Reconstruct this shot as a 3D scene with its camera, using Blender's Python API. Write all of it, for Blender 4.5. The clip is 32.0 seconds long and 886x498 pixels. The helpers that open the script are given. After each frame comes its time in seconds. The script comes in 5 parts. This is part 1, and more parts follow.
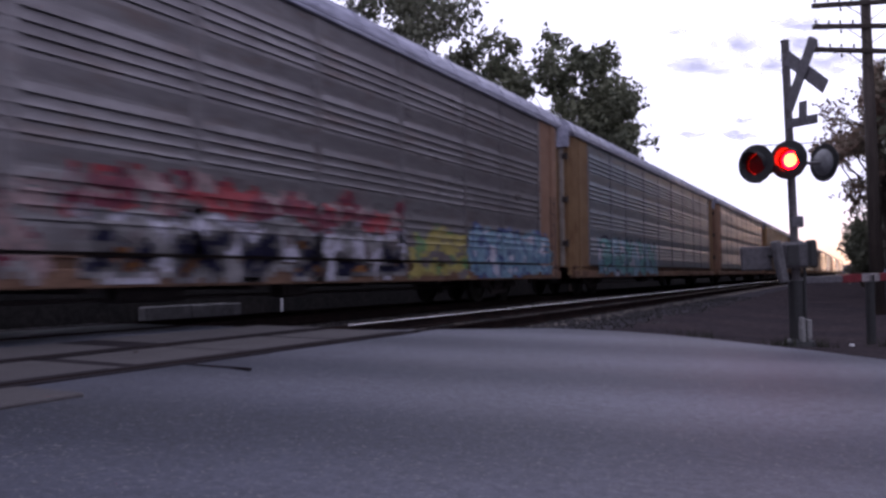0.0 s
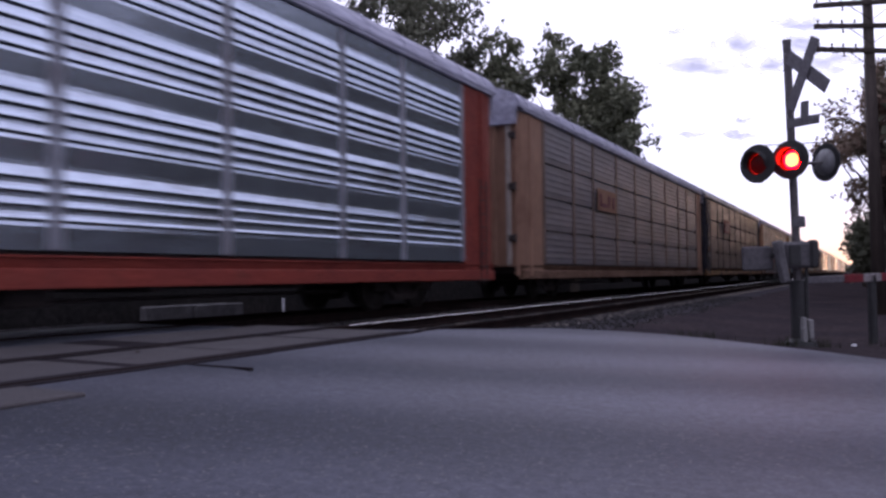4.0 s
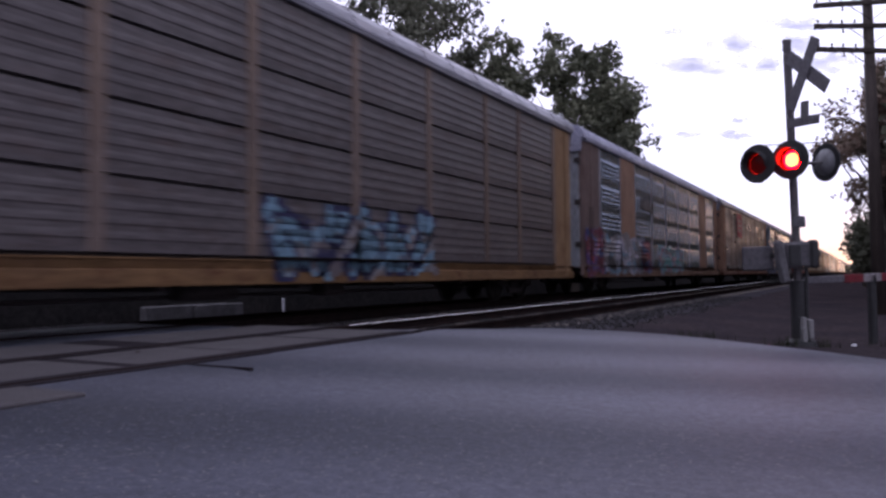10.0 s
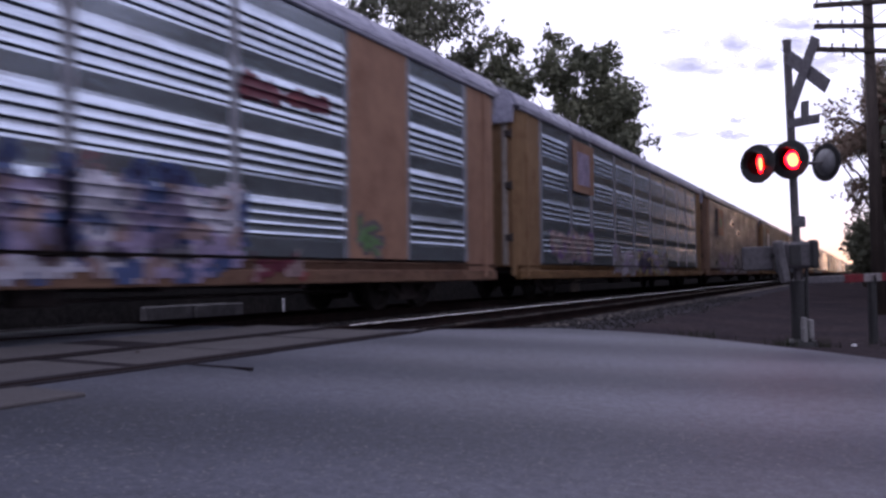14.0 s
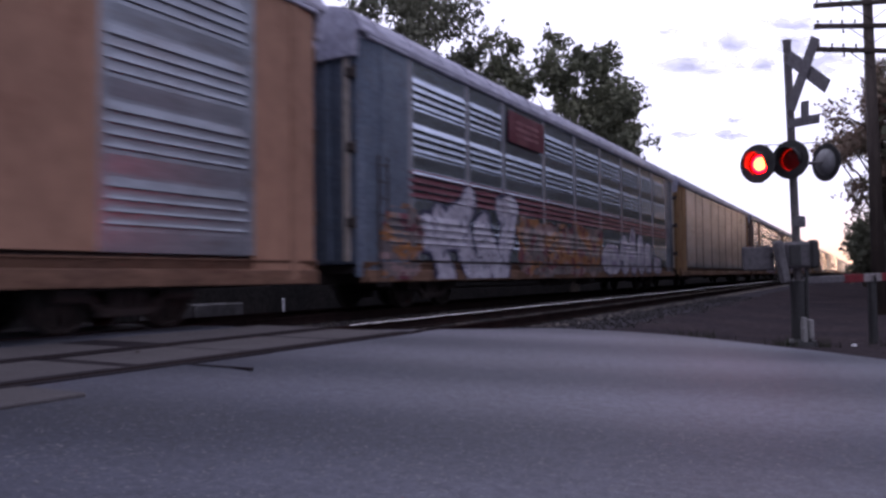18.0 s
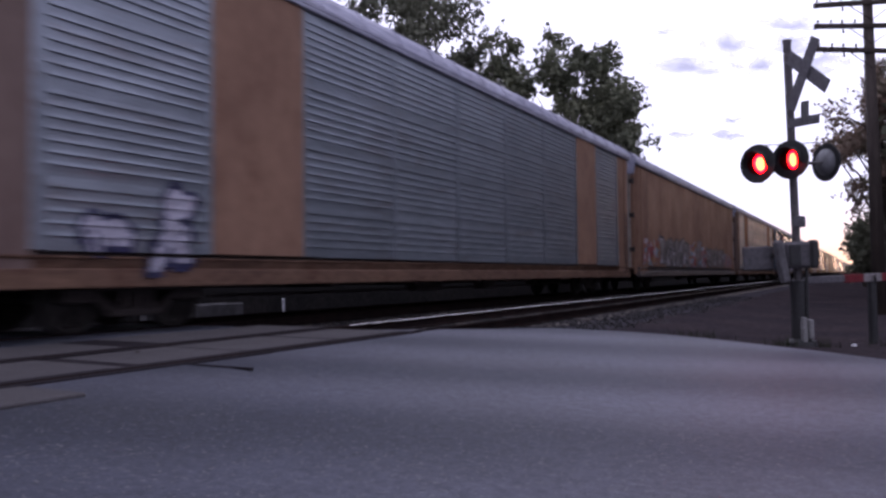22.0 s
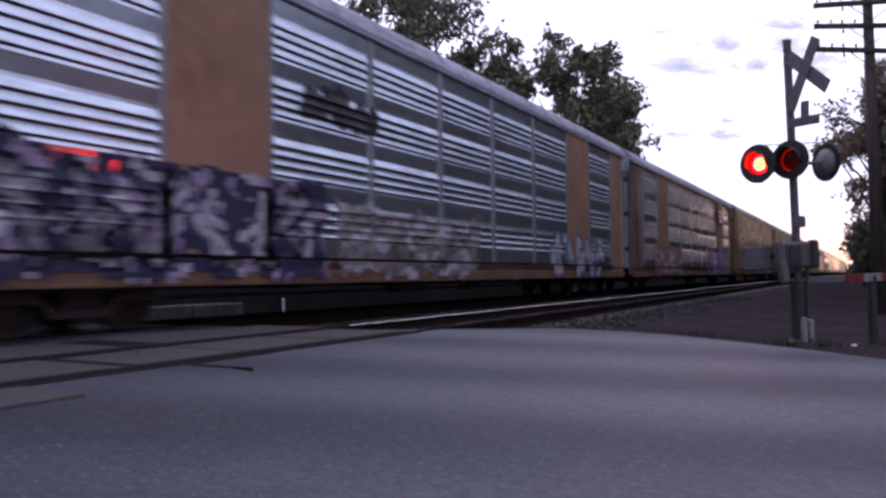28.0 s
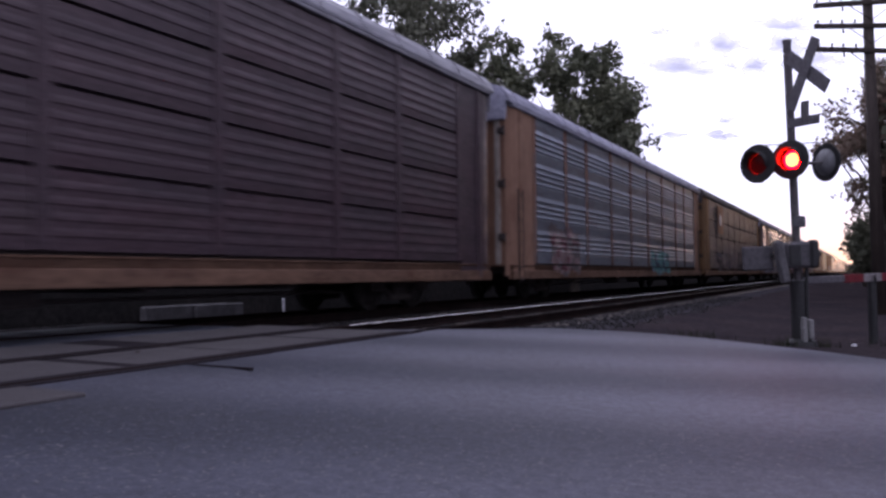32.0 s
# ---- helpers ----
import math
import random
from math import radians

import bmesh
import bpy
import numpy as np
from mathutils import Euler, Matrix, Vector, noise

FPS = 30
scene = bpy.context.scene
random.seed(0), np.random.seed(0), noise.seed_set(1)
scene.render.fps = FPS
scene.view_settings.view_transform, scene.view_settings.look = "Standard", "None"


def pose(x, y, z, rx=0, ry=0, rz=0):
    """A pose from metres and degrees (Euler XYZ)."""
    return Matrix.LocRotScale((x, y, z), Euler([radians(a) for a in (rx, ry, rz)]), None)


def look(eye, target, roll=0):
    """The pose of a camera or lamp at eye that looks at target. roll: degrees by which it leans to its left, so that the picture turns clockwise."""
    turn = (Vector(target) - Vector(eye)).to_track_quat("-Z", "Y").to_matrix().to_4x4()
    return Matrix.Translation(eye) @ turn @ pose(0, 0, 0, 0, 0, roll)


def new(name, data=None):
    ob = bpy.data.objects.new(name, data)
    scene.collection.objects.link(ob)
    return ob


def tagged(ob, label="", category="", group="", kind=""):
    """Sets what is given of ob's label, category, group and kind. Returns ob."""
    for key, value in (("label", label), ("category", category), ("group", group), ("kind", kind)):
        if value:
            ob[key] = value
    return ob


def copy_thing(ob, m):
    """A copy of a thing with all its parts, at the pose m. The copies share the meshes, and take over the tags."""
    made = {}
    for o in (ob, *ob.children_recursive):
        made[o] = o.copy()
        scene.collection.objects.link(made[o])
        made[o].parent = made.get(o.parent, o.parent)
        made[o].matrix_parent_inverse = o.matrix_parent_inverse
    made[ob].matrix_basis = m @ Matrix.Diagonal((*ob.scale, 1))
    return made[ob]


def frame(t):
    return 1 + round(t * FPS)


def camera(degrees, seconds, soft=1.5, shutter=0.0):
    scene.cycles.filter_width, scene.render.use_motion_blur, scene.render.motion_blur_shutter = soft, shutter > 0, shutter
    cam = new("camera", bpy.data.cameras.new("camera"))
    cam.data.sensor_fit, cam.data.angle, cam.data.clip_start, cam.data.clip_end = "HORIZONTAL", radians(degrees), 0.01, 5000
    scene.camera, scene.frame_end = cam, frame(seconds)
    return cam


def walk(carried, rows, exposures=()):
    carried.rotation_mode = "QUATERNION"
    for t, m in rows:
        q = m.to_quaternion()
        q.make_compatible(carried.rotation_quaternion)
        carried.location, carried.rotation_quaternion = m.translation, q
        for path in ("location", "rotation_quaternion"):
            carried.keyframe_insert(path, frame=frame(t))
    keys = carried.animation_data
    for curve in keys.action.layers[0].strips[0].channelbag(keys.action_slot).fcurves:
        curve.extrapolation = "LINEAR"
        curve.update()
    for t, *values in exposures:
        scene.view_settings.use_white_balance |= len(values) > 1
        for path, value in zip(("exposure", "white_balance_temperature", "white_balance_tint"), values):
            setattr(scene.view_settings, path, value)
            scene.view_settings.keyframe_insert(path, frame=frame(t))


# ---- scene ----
# World: +Y runs along the track in the train's direction, +X from the track towards the road user,
# z = 0 is the top of the rails.
TRAIN_X = -9.884        # centre line of the train's track
NEAR_X = -5.89          # centre line of the empty track
CAR = 28.4              # length over couplers
EYE = (0.0, 0.0, 0.704)
YAW, PITCH, ROLL = 28.96, 2.04, -0.58

cam = camera(60.44, 32.0, soft=2.8, shutter=0.33)


def eye_pose(turn):
    return Matrix.Translation(EYE) @ pose(0, 0, 0, 0, 0, YAW + turn) @ pose(0, 0, 0, 90 + PITCH, 0, 0) @ pose(0, 0, 0, 0, 0, ROLL)


PATH = [(0.0, 0.10), (1.5, 0.10), (2.2, 0.02), (3.2, -0.02), (5.5, 0.02), (9.0, 0.02), (10.5, -0.02), (20.0, -0.02), (32.0, -0.02)]
walk(cam, [(t, eye_pose(-a)) for t, a in PATH], exposures=[(0.0, -0.33, 5960, 20), (32.0, -0.33, 5960, 20)])

# ---- light ----
SUN_EL, SUN_AZ = 4.0, -8.0     # degrees; azimuth from +Y towards -X
world = bpy.data.worlds.new("sky")
scene.world = world
world.use_nodes = True
wt = world.node_tree
wt.nodes.clear()
w_out = wt.nodes.new("ShaderNodeOutputWorld")
w_bg = wt.nodes.new("ShaderNodeBackground")
w_sky = wt.nodes.new("ShaderNodeTexSky")
w_sky.sky_type, w_sky.sun_disc = "NISHITA", False
w_sky.sun_elevation, w_sky.sun_rotation = radians(SUN_EL), radians(-SUN_AZ)
w_sky.air_density, w_sky.dust_density, w_sky.ozone_density = 1.0, 0.6, 2.0
# thin cloud over the whole sky, brightest overhead and towards the sunset
w_tc = wt.nodes.new("ShaderNodeTexCoord")
w_dot = wt.nodes.new("ShaderNodeVectorMath")
w_dot.operation = "DOT_PRODUCT"
w_dot.inputs[1].default_value = (-0.10, 0.40, 0.50)     # towards the sunset and overhead
wt.links.new(w_tc.outputs["Generated"], w_dot.inputs[0])
w_map = wt.nodes.new("ShaderNodeMapRange")
w_map.inputs["From Min"].default_value, w_map.inputs["From Max"].default_value = -0.36, 0.62
wt.links.new(w_dot.outputs["Value"], w_map.inputs["Value"])
w_cloud = wt.nodes.new("ShaderNodeMix")
w_cloud.data_type = "RGBA"
w_cloud.inputs[6].default_value, w_cloud.inputs[7].default_value = (5.6, 5.5, 6.5, 1), (14.2, 14.0, 16.2, 1)
wt.links.new(w_map.outputs[0], w_cloud.inputs[0])
# warm band low over the sunset
w_low = wt.nodes.new("ShaderNodeVectorMath")
w_low.operation = "DOT_PRODUCT"
w_low.inputs[1].default_value = (0.07, 0.997, -0.85)
wt.links.new(w_tc.outputs["Generated"], w_low.inputs[0])
w_lowmap = wt.nodes.new("ShaderNodeMapRange")
w_lowmap.inputs["From Min"].default_value, w_lowmap.inputs["From Max"].default_value = 0.91, 0.99
w_lowmap.interpolation_type = "SMOOTHSTEP"
wt.links.new(w_low.outputs["Value"], w_lowmap.inputs["Value"])
w_warm = wt.nodes.new("ShaderNodeMix")
w_warm.data_type = "RGBA"
w_warm.inputs[7].default_value = (15.5, 10.4, 7.2, 1)
wt.links.new(w_lowmap.outputs[0], w_warm.inputs[0])
wt.links.new(w_cloud.outputs[2], w_warm.inputs[6])
w_mix = wt.nodes.new("ShaderNodeMix")
w_mix.data_type, w_mix.inputs[0].default_value = "RGBA", 0.955
wt.links.new(w_sky.outputs[0], w_mix.inputs[6])
wt.links.new(w_warm.outputs[2], w_mix.inputs[7])
wt.links.new(w_mix.outputs[2], w_bg.inputs[0])
w_bg.inputs[1].default_value = 0.13
wt.links.new(w_bg.outputs[0], w_out.inputs[0])

sun = new("sun", bpy.data.lights.new("sun", "SUN"))
sun.data.energy, sun.data.angle, sun.data.color = 0.5, radians(10), (1.0, 0.62, 0.38)
sun.matrix_basis = look((0, 0, 50), (40 * math.sin(radians(SUN_AZ)), -40, 50 - 40 * math.tan(radians(SUN_EL))))


# ---- materials ----
def nodes_of(name):
    m = bpy.data.materials.new(name)
    m.use_nodes = True
    nt = m.node_tree
    return m, nt, nt.nodes["Principled BSDF"]


def noise_node(nt, vec, scale, detail=4.0, rough=0.6):
    n = nt.nodes.new("ShaderNodeTexNoise")
    n.inputs["Scale"].default_value, n.inputs["Detail"].default_value, n.inputs["Roughness"].default_value = scale, detail, rough
    nt.links.new(vec, n.inputs["Vector"])
    return n.outputs["Fac"]


def mixed(nt, fac, a, b, mode="MIX"):
    n = nt.nodes.new("ShaderNodeMix")
    n.data_type, n.blend_type = "RGBA", mode
    for sock, v in ((n.inputs[0], fac), (n.inputs[6], a), (n.inputs[7], b)):
        if hasattr(v, "is_linked"):
            nt.links.new(v, sock)
        elif sock.type == "VALUE":
            sock.default_value = v
        else:
            sock.default_value = (*v, 1)
    return n.outputs[2]


def ramp(nt, fac, lo, hi):
    n = nt.nodes.new("ShaderNodeMapRange")
    n.inputs["From Min"].default_value, n.inputs["From Max"].default_value = lo, hi
    nt.links.new(fac, n.inputs["Value"])
    return n.outputs["Result"]


def surface(name, base, other, rough=0.6, metal=0.0, grain=30.0, patch=1.2, bump=0.2, stretch=(1, 1, 1), dirt=None, dirt_amount=0.5, spec=0.4, vary=0.0, grit=0.5, sheen=0.12, edge=1.0):
    """A weathered surface: two colours mixed by patches, a fine grain, bump, and streaks of dirt."""
    m, nt, bsdf = nodes_of(name)
    tc = nt.nodes.new("ShaderNodeTexCoord")
    info = nt.nodes.new("ShaderNodeObjectInfo")
    add = nt.nodes.new("ShaderNodeVectorMath")
    add.operation = "MULTIPLY_ADD"
    nt.links.new(info.outputs["Random"], add.inputs[0])
    add.inputs[1].default_value = (37, 53, 41)
    nt.links.new(tc.outputs["Object"], add.inputs[2])
    mp = nt.nodes.new("ShaderNodeMapping")
    mp.inputs["Scale"].default_value = stretch
    nt.links.new(add.outputs[0], mp.inputs["Vector"])
    vec = mp.outputs[0]
    f1 = ramp(nt, noise_node(nt, vec, patch), 0.35, 0.65)
    col = mixed(nt, f1, base, other)
    f2 = noise_node(nt, vec, grain, 3.0)
    col = mixed(nt, grit, col, mixed(nt, ramp(nt, f2, 0.32, 0.68), (0.45, 0.45, 0.45), (1.55, 1.55, 1.55)), "MULTIPLY")
    if dirt:
        f3 = ramp(nt, noise_node(nt, vec, patch * 2.7, 6.0, 0.7), 0.52, 0.72)
        sc = nt.nodes.new("ShaderNodeMath")
        sc.operation, sc.inputs[1].default_value = "MULTIPLY", dirt_amount
        nt.links.new(f3, sc.inputs[0])
        col = mixed(nt, sc.outputs[0], col, dirt)
    if vary:
        f4 = ramp(nt, info.outputs["Random"], 0.0, 1.0)
        lo = tuple([1 - vary] * 3)
        col = mixed(nt, 1.0, col, mixed(nt, f4, lo, (1 + vary, 1 + vary, 1 + vary)), "MULTIPLY")
    nt.links.new(col, bsdf.inputs["Base Color"])
    rr = nt.nodes.new("ShaderNodeMapRange")
    rr.inputs["To Min"].default_value, rr.inputs["To Max"].default_value = max(0.05, rough - sheen), min(1, rough + sheen)
    nt.links.new(f1, rr.inputs["Value"])
    nt.links.new(rr.outputs[0], bsdf.inputs["Roughness"])
    bsdf.inputs["Metallic"].default_value = metal
    bsdf.inputs["Specular IOR Level"].default_value = spec
    bsdf.inputs["Specular Tint"].default_value = (edge, edge, edge, 1)
    if bump:
        bn = nt.nodes.new("ShaderNodeBump")
        bn.inputs["Strength"].default_value, bn.inputs["Distance"].default_value = bump, 0.01
        nt.links.new(f2, bn.inputs["Height"])
        nt.links.new(bn.outputs[0], bsdf.inputs["Normal"])
    return m


def glow(name, color, strength):
    m, nt, bsdf = nodes_of(name)
    bsdf.inputs["Base Color"].default_value = (*color, 1)
    bsdf.inputs["Emission Color"].default_value = (*color, 1)
    bsdf.inputs["Emission Strength"].default_value = strength
    return m


M = {}


def asphalt_material():
    """Worn asphalt: pale wheel lanes between darker strips, stains, and coarse aggregate."""
    m, nt, bsdf = nodes_of("asphalt")
    tc = nt.nodes.new("ShaderNodeTexCoord")
    vec = tc.outputs["Object"]
    warp = noise_node(nt, vec, 0.35, 3.0)
    dot = nt.nodes.new("ShaderNodeVectorMath")
    dot.operation = "DOT_PRODUCT"
    dot.inputs[1].default_value = (-0.484, 0.875, 0.0)
    nt.links.new(vec, dot.inputs[0])

    def calc(op, p, q, w=None):
        n = nt.nodes.new("ShaderNodeMath")
        n.operation = op
        for sock, v in zip(n.inputs, (p, q) if w is None else (p, q, w)):
            if hasattr(v, "is_linked"):
                nt.links.new(v, sock)
            else:
                sock.default_value = v
        return n.outputs[0]
    along = calc("ADD", dot.outputs["Value"], calc("MULTIPLY", warp, 0.8))
    lane = calc("SINE", calc("MULTIPLY_ADD", along, 2.0 * math.pi / 2.25, -2.0), 0.0)
    lane = ramp(nt, calc("MULTIPLY", lane, ramp(nt, noise_node(nt, vec, 0.22, 2.0), 0.15, 0.5)), -0.8, 0.9)
    blotch = ramp(nt, noise_node(nt, vec, 0.55, 5.0), 0.35, 0.65)
    base = mixed(nt, lane, (0.031, 0.0345, 0.050), (0.084, 0.085, 0.108))
    col = mixed(nt, calc("MULTIPLY", blotch, 0.3), base, (0.047, 0.044, 0.046))
    # base colour multiplied down to about half, and bluer, towards the near left
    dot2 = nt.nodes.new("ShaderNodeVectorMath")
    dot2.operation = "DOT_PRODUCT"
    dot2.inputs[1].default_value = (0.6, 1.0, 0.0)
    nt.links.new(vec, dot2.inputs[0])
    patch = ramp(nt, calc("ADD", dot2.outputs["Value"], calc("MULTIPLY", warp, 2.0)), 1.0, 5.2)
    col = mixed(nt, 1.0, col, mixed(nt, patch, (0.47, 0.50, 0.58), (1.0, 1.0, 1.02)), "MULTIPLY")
    coarse = noise_node(nt, vec, 16.0, 5.0, 0.75)
    col = mixed(nt, 0.6, col, mixed(nt, ramp(nt, coarse, 0.36, 0.66), (0.5, 0.5, 0.5), (1.5, 1.5, 1.5)), "MULTIPLY")
    fine = noise_node(nt, vec, 120.0, 3.0)
    col = mixed(nt, 0.4, col, mixed(nt, ramp(nt, fine, 0.35, 0.65), (0.5, 0.5, 0.5), (1.5, 1.5, 1.5)), "MULTIPLY")
    chips = ramp(nt, noise_node(nt, vec, 38.0, 2.0), 0.60, 0.70)
    col = mixed(nt, calc("MULTIPLY", chips, 0.7), col, (0.14, 0.138, 0.145))
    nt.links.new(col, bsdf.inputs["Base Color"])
    bsdf.inputs["Roughness"].default_value, bsdf.inputs["Specular IOR Level"].default_value = 0.72, 0.32
    bn = nt.nodes.new("ShaderNodeBump")
    bn.inputs["Strength"].default_value, bn.inputs["Distance"].default_value = 0.4, 0.012
    nt.links.new(coarse, bn.inputs["Height"])
    nt.links.new(bn.outputs[0], bsdf.inputs["Normal"])
    return m


M["asphalt"] = asphalt_material()
M["panel_concrete"] = surface("crossing_panel", (0.042, 0.037, 0.04), (0.057, 0.051, 0.053), 0.85, grain=60, patch=1.4, bump=0.4, dirt=(0.03, 0.027, 0.028))
M["rubber"] = surface("flangeway_rubber", (0.018, 0.0155, 0.018), (0.026, 0.022, 0.025), 0.8, grain=40, spec=0.03)
M["gravel"] = surface("gravel_ground", (0.036, 0.033, 0.038), (0.055, 0.051, 0.057), 0.95, grain=45, patch=0.8, bump=0.9, dirt=(0.02, 0.018, 0.018), spec=0.0)
M["dirt"] = surface("dirt_ground", (0.042, 0.034, 0.036), (0.029, 0.025, 0.029), 0.95, grain=9, patch=0.5, bump=0.9, dirt=(0.034, 0.027, 0.026), spec=0.0)
M["ballast"] = surface("ballast_stone", (0.016, 0.0145, 0.016), (0.030, 0.027, 0.028), 0.9, grain=25, patch=6, bump=0.4, vary=0.3)
M["tie"] = surface("tie_wood", (0.06, 0.047, 0.04), (0.095, 0.08, 0.07), 0.9, grain=30, patch=3, stretch=(1, 8, 8), bump=0.5)
M["rail_rust"] = surface("rail_rust", (0.014, 0.011, 0.011), (0.022, 0.015, 0.014), 0.9, metal=0.0, grain=30, patch=2, spec=0.0)
M["rail_head"] = surface("rail_head", (0.74, 0.71, 0.70), (0.66, 0.63, 0.62), 0.12, metal=1.0, grain=20, patch=2, bump=0.0, stretch=(10, 0.3, 10), grit=0.1)
M["galv"] = surface("galvanised_steel", (0.46, 0.51, 0.6), (0.38, 0.425, 0.505), 0.22, metal=0.86, grain=7, patch=0.9, bump=0.03, stretch=(1, 0.3, 1.4), dirt=(0.19, 0.17, 0.17), dirt_amount=0.55, grit=0.2, vary=0.06, sheen=0.015, spec=0.05, edge=0.25)
M["galv_dull"] = surface("dull_galvanised_steel", (0.235, 0.256, 0.295), (0.19, 0.208, 0.24), 0.34, metal=0.5, grain=7, patch=0.9, bump=0.04, stretch=(1, 0.3, 1.4), dirt=(0.14, 0.115, 0.115), dirt_amount=0.55, grit=0.22, vary=0.06, sheen=0.015, spec=0.05, edge=0.25)
M["galv_worn"] = surface("worn_galvanised_steel", (0.305, 0.328, 0.385), (0.245, 0.263, 0.306), 0.31, metal=0.6, grain=7, patch=0.9, bump=0.04, stretch=(1, 0.3, 1.4), dirt=(0.17, 0.135, 0.13), dirt_amount=0.7, grit=0.25, vary=0.08, sheen=0.03, spec=0.05, edge=0.25)
M["galv_brown"] = surface("brownish_galvanised_steel", (0.175, 0.164, 0.175), (0.14, 0.13, 0.139), 0.38, metal=0.45, grain=7, patch=0.9, bump=0.04, stretch=(1, 0.4, 1.4), dirt=(0.12, 0.088, 0.08), dirt_amount=0.7, grit=0.25, vary=0.08, spec=0.05, edge=0.25)
M["post_grey"] = surface("dull_steel_post", (0.22, 0.225, 0.26), (0.17, 0.175, 0.205), 0.55, metal=0.3, grain=14, patch=0.9, bump=0.05, stretch=(1, 1, 0.35), dirt=(0.12, 0.095, 0.09), dirt_amount=0.5, vary=0.12, spec=0.15)
M["grey_old"] = surface("weathered_grey_steel", (0.055, 0.05, 0.06), (0.042, 0.038, 0.046), 0.4, metal=0.15, grain=12, patch=1.0, bump=0.1, stretch=(1, 0.4, 1.6), dirt=(0.085, 0.058, 0.06), dirt_amount=0.5, spec=0.25, sheen=0.06)
M["brown_old"] = surface("weathered_brown_steel", (0.093, 0.081, 0.083), (0.072, 0.062, 0.064), 0.45, metal=0.15, grain=12, patch=1.0, bump=0.1, stretch=(1, 0.4, 1.6), dirt=(0.07, 0.045, 0.04), dirt_amount=0.6, spec=0.2, sheen=0.04)
M["grey_brown"] = surface("grey_brown_steel", (0.125, 0.115, 0.118), (0.092, 0.084, 0.086), 0.45, metal=0.25, grain=12, patch=1.0, bump=0.1, stretch=(1, 0.4, 1.4), dirt=(0.09, 0.065, 0.058), dirt_amount=0.6, spec=0.12, sheen=0.04)
M["maroon_old"] = surface("weathered_maroon_steel", (0.066, 0.043, 0.052), (0.046, 0.032, 0.04), 0.42, metal=0.15, grain=12, patch=1.0, bump=0.1, stretch=(1, 0.4, 1.6), dirt=(0.04, 0.03, 0.03), dirt_amount=0.6, spec=0.25)
M["mauve_grey"] = surface("mauve_grey_steel", (0.128, 0.122, 0.138), (0.10, 0.096, 0.11), 0.42, metal=0.15, grain=9, patch=0.8, bump=0.05, stretch=(1, 0.4, 1.6), dirt=(0.08, 0.06, 0.058), dirt_amount=0.5, grit=0.3, vary=0.08, spec=0.25, sheen=0.04)
M["rust"] = surface("rusty_steel", (0.20, 0.105, 0.075), (0.15, 0.12, 0.115), 0.7, metal=0.2, grain=10, patch=1.6, bump=0.1, stretch=(1, 1, 0.6), dirt=(0.28, 0.13, 0.07), dirt_amount=0.6, spec=0.04)
M["worn_ochre"] = surface("worn_ochre_paint", (0.22, 0.125, 0.055), (0.05, 0.042, 0.05), 0.6, grain=14, patch=1.6, bump=0.1, stretch=(1, 0.6, 1), dirt=(0.05, 0.04, 0.045), dirt_amount=0.8, spec=0.04)
M["tan_grey"] = surface("faded_tan_paint", (0.17, 0.125, 0.10), (0.13, 0.10, 0.088), 0.55, metal=0.2, grain=14, patch=0.9, bump=0.05, stretch=(1, 1, 0.35), dirt=(0.10, 0.07, 0.06), dirt_amount=0.6, vary=0.15, spec=0.04)
M["tan"] = surface("tan_paint", (0.255, 0.153, 0.108), (0.215, 0.128, 0.093), 0.6, grain=5, patch=0.55, bump=0.05, stretch=(1, 0.8, 0.6), dirt=(0.115, 0.056, 0.04), dirt_amount=0.55, vary=0.10, grit=0.16, spec=0.04)
M["ochre"] = surface("ochre_paint", (0.222, 0.14, 0.078), (0.18, 0.112, 0.066), 0.6, grain=5, patch=0.7, bump=0.05, stretch=(1, 0.8, 0.6), dirt=(0.095, 0.042, 0.026), dirt_amount=0.7, vary=0.10, grit=0.16, spec=0.04)
M["orange"] = surface("orange_paint", (0.135, 0.062, 0.043), (0.105, 0.05, 0.037), 0.6, grain=14, patch=1.1, bump=0.08, stretch=(1, 0.5, 1), dirt=(0.08, 0.04, 0.03), dirt_amount=0.6, spec=0.04)
M["red"] = surface("oxide_red_paint", (0.19, 0.042, 0.032), (0.15, 0.036, 0.03), 0.55, grain=14, patch=1.1, bump=0.08, dirt=(0.10, 0.04, 0.03), dirt_amount=0.5, spec=0.04)
M["maroon"] = surface("maroon_paint", (0.105, 0.024, 0.04), (0.08, 0.02, 0.032), 0.5, grain=14, patch=1.4, bump=0.05, dirt=(0.08, 0.045, 0.05), dirt_amount=0.5, spec=0.08)
M["navy"] = surface("navy_paint", (0.0187, 0.0182, 0.0264), (0.0253, 0.0248, 0.033), 0.5, grain=14, patch=1.4, bump=0.05, dirt=(0.07, 0.06, 0.06), spec=0.15)
M["bluegrey"] = surface("blue_grey_paint", (0.11, 0.135, 0.18), (0.085, 0.105, 0.145), 0.5, metal=0.3, grain=14, patch=1.4, bump=0.05, dirt=(0.09, 0.08, 0.08), spec=0.15)
M["sign_red"] = surface("faded_red_sign_paint", (0.27, 0.045, 0.07), (0.21, 0.036, 0.055), 0.5, grain=14, patch=1.4, bump=0.03, dirt=(0.14, 0.06, 0.065), dirt_amount=0.5, spec=0.08)
M["sign_pink"] = surface("faded_pink_paint", (0.20, 0.085, 0.10), (0.15, 0.06, 0.075), 0.55, grain=14, patch=1.4, bump=0.03, spec=0.08)
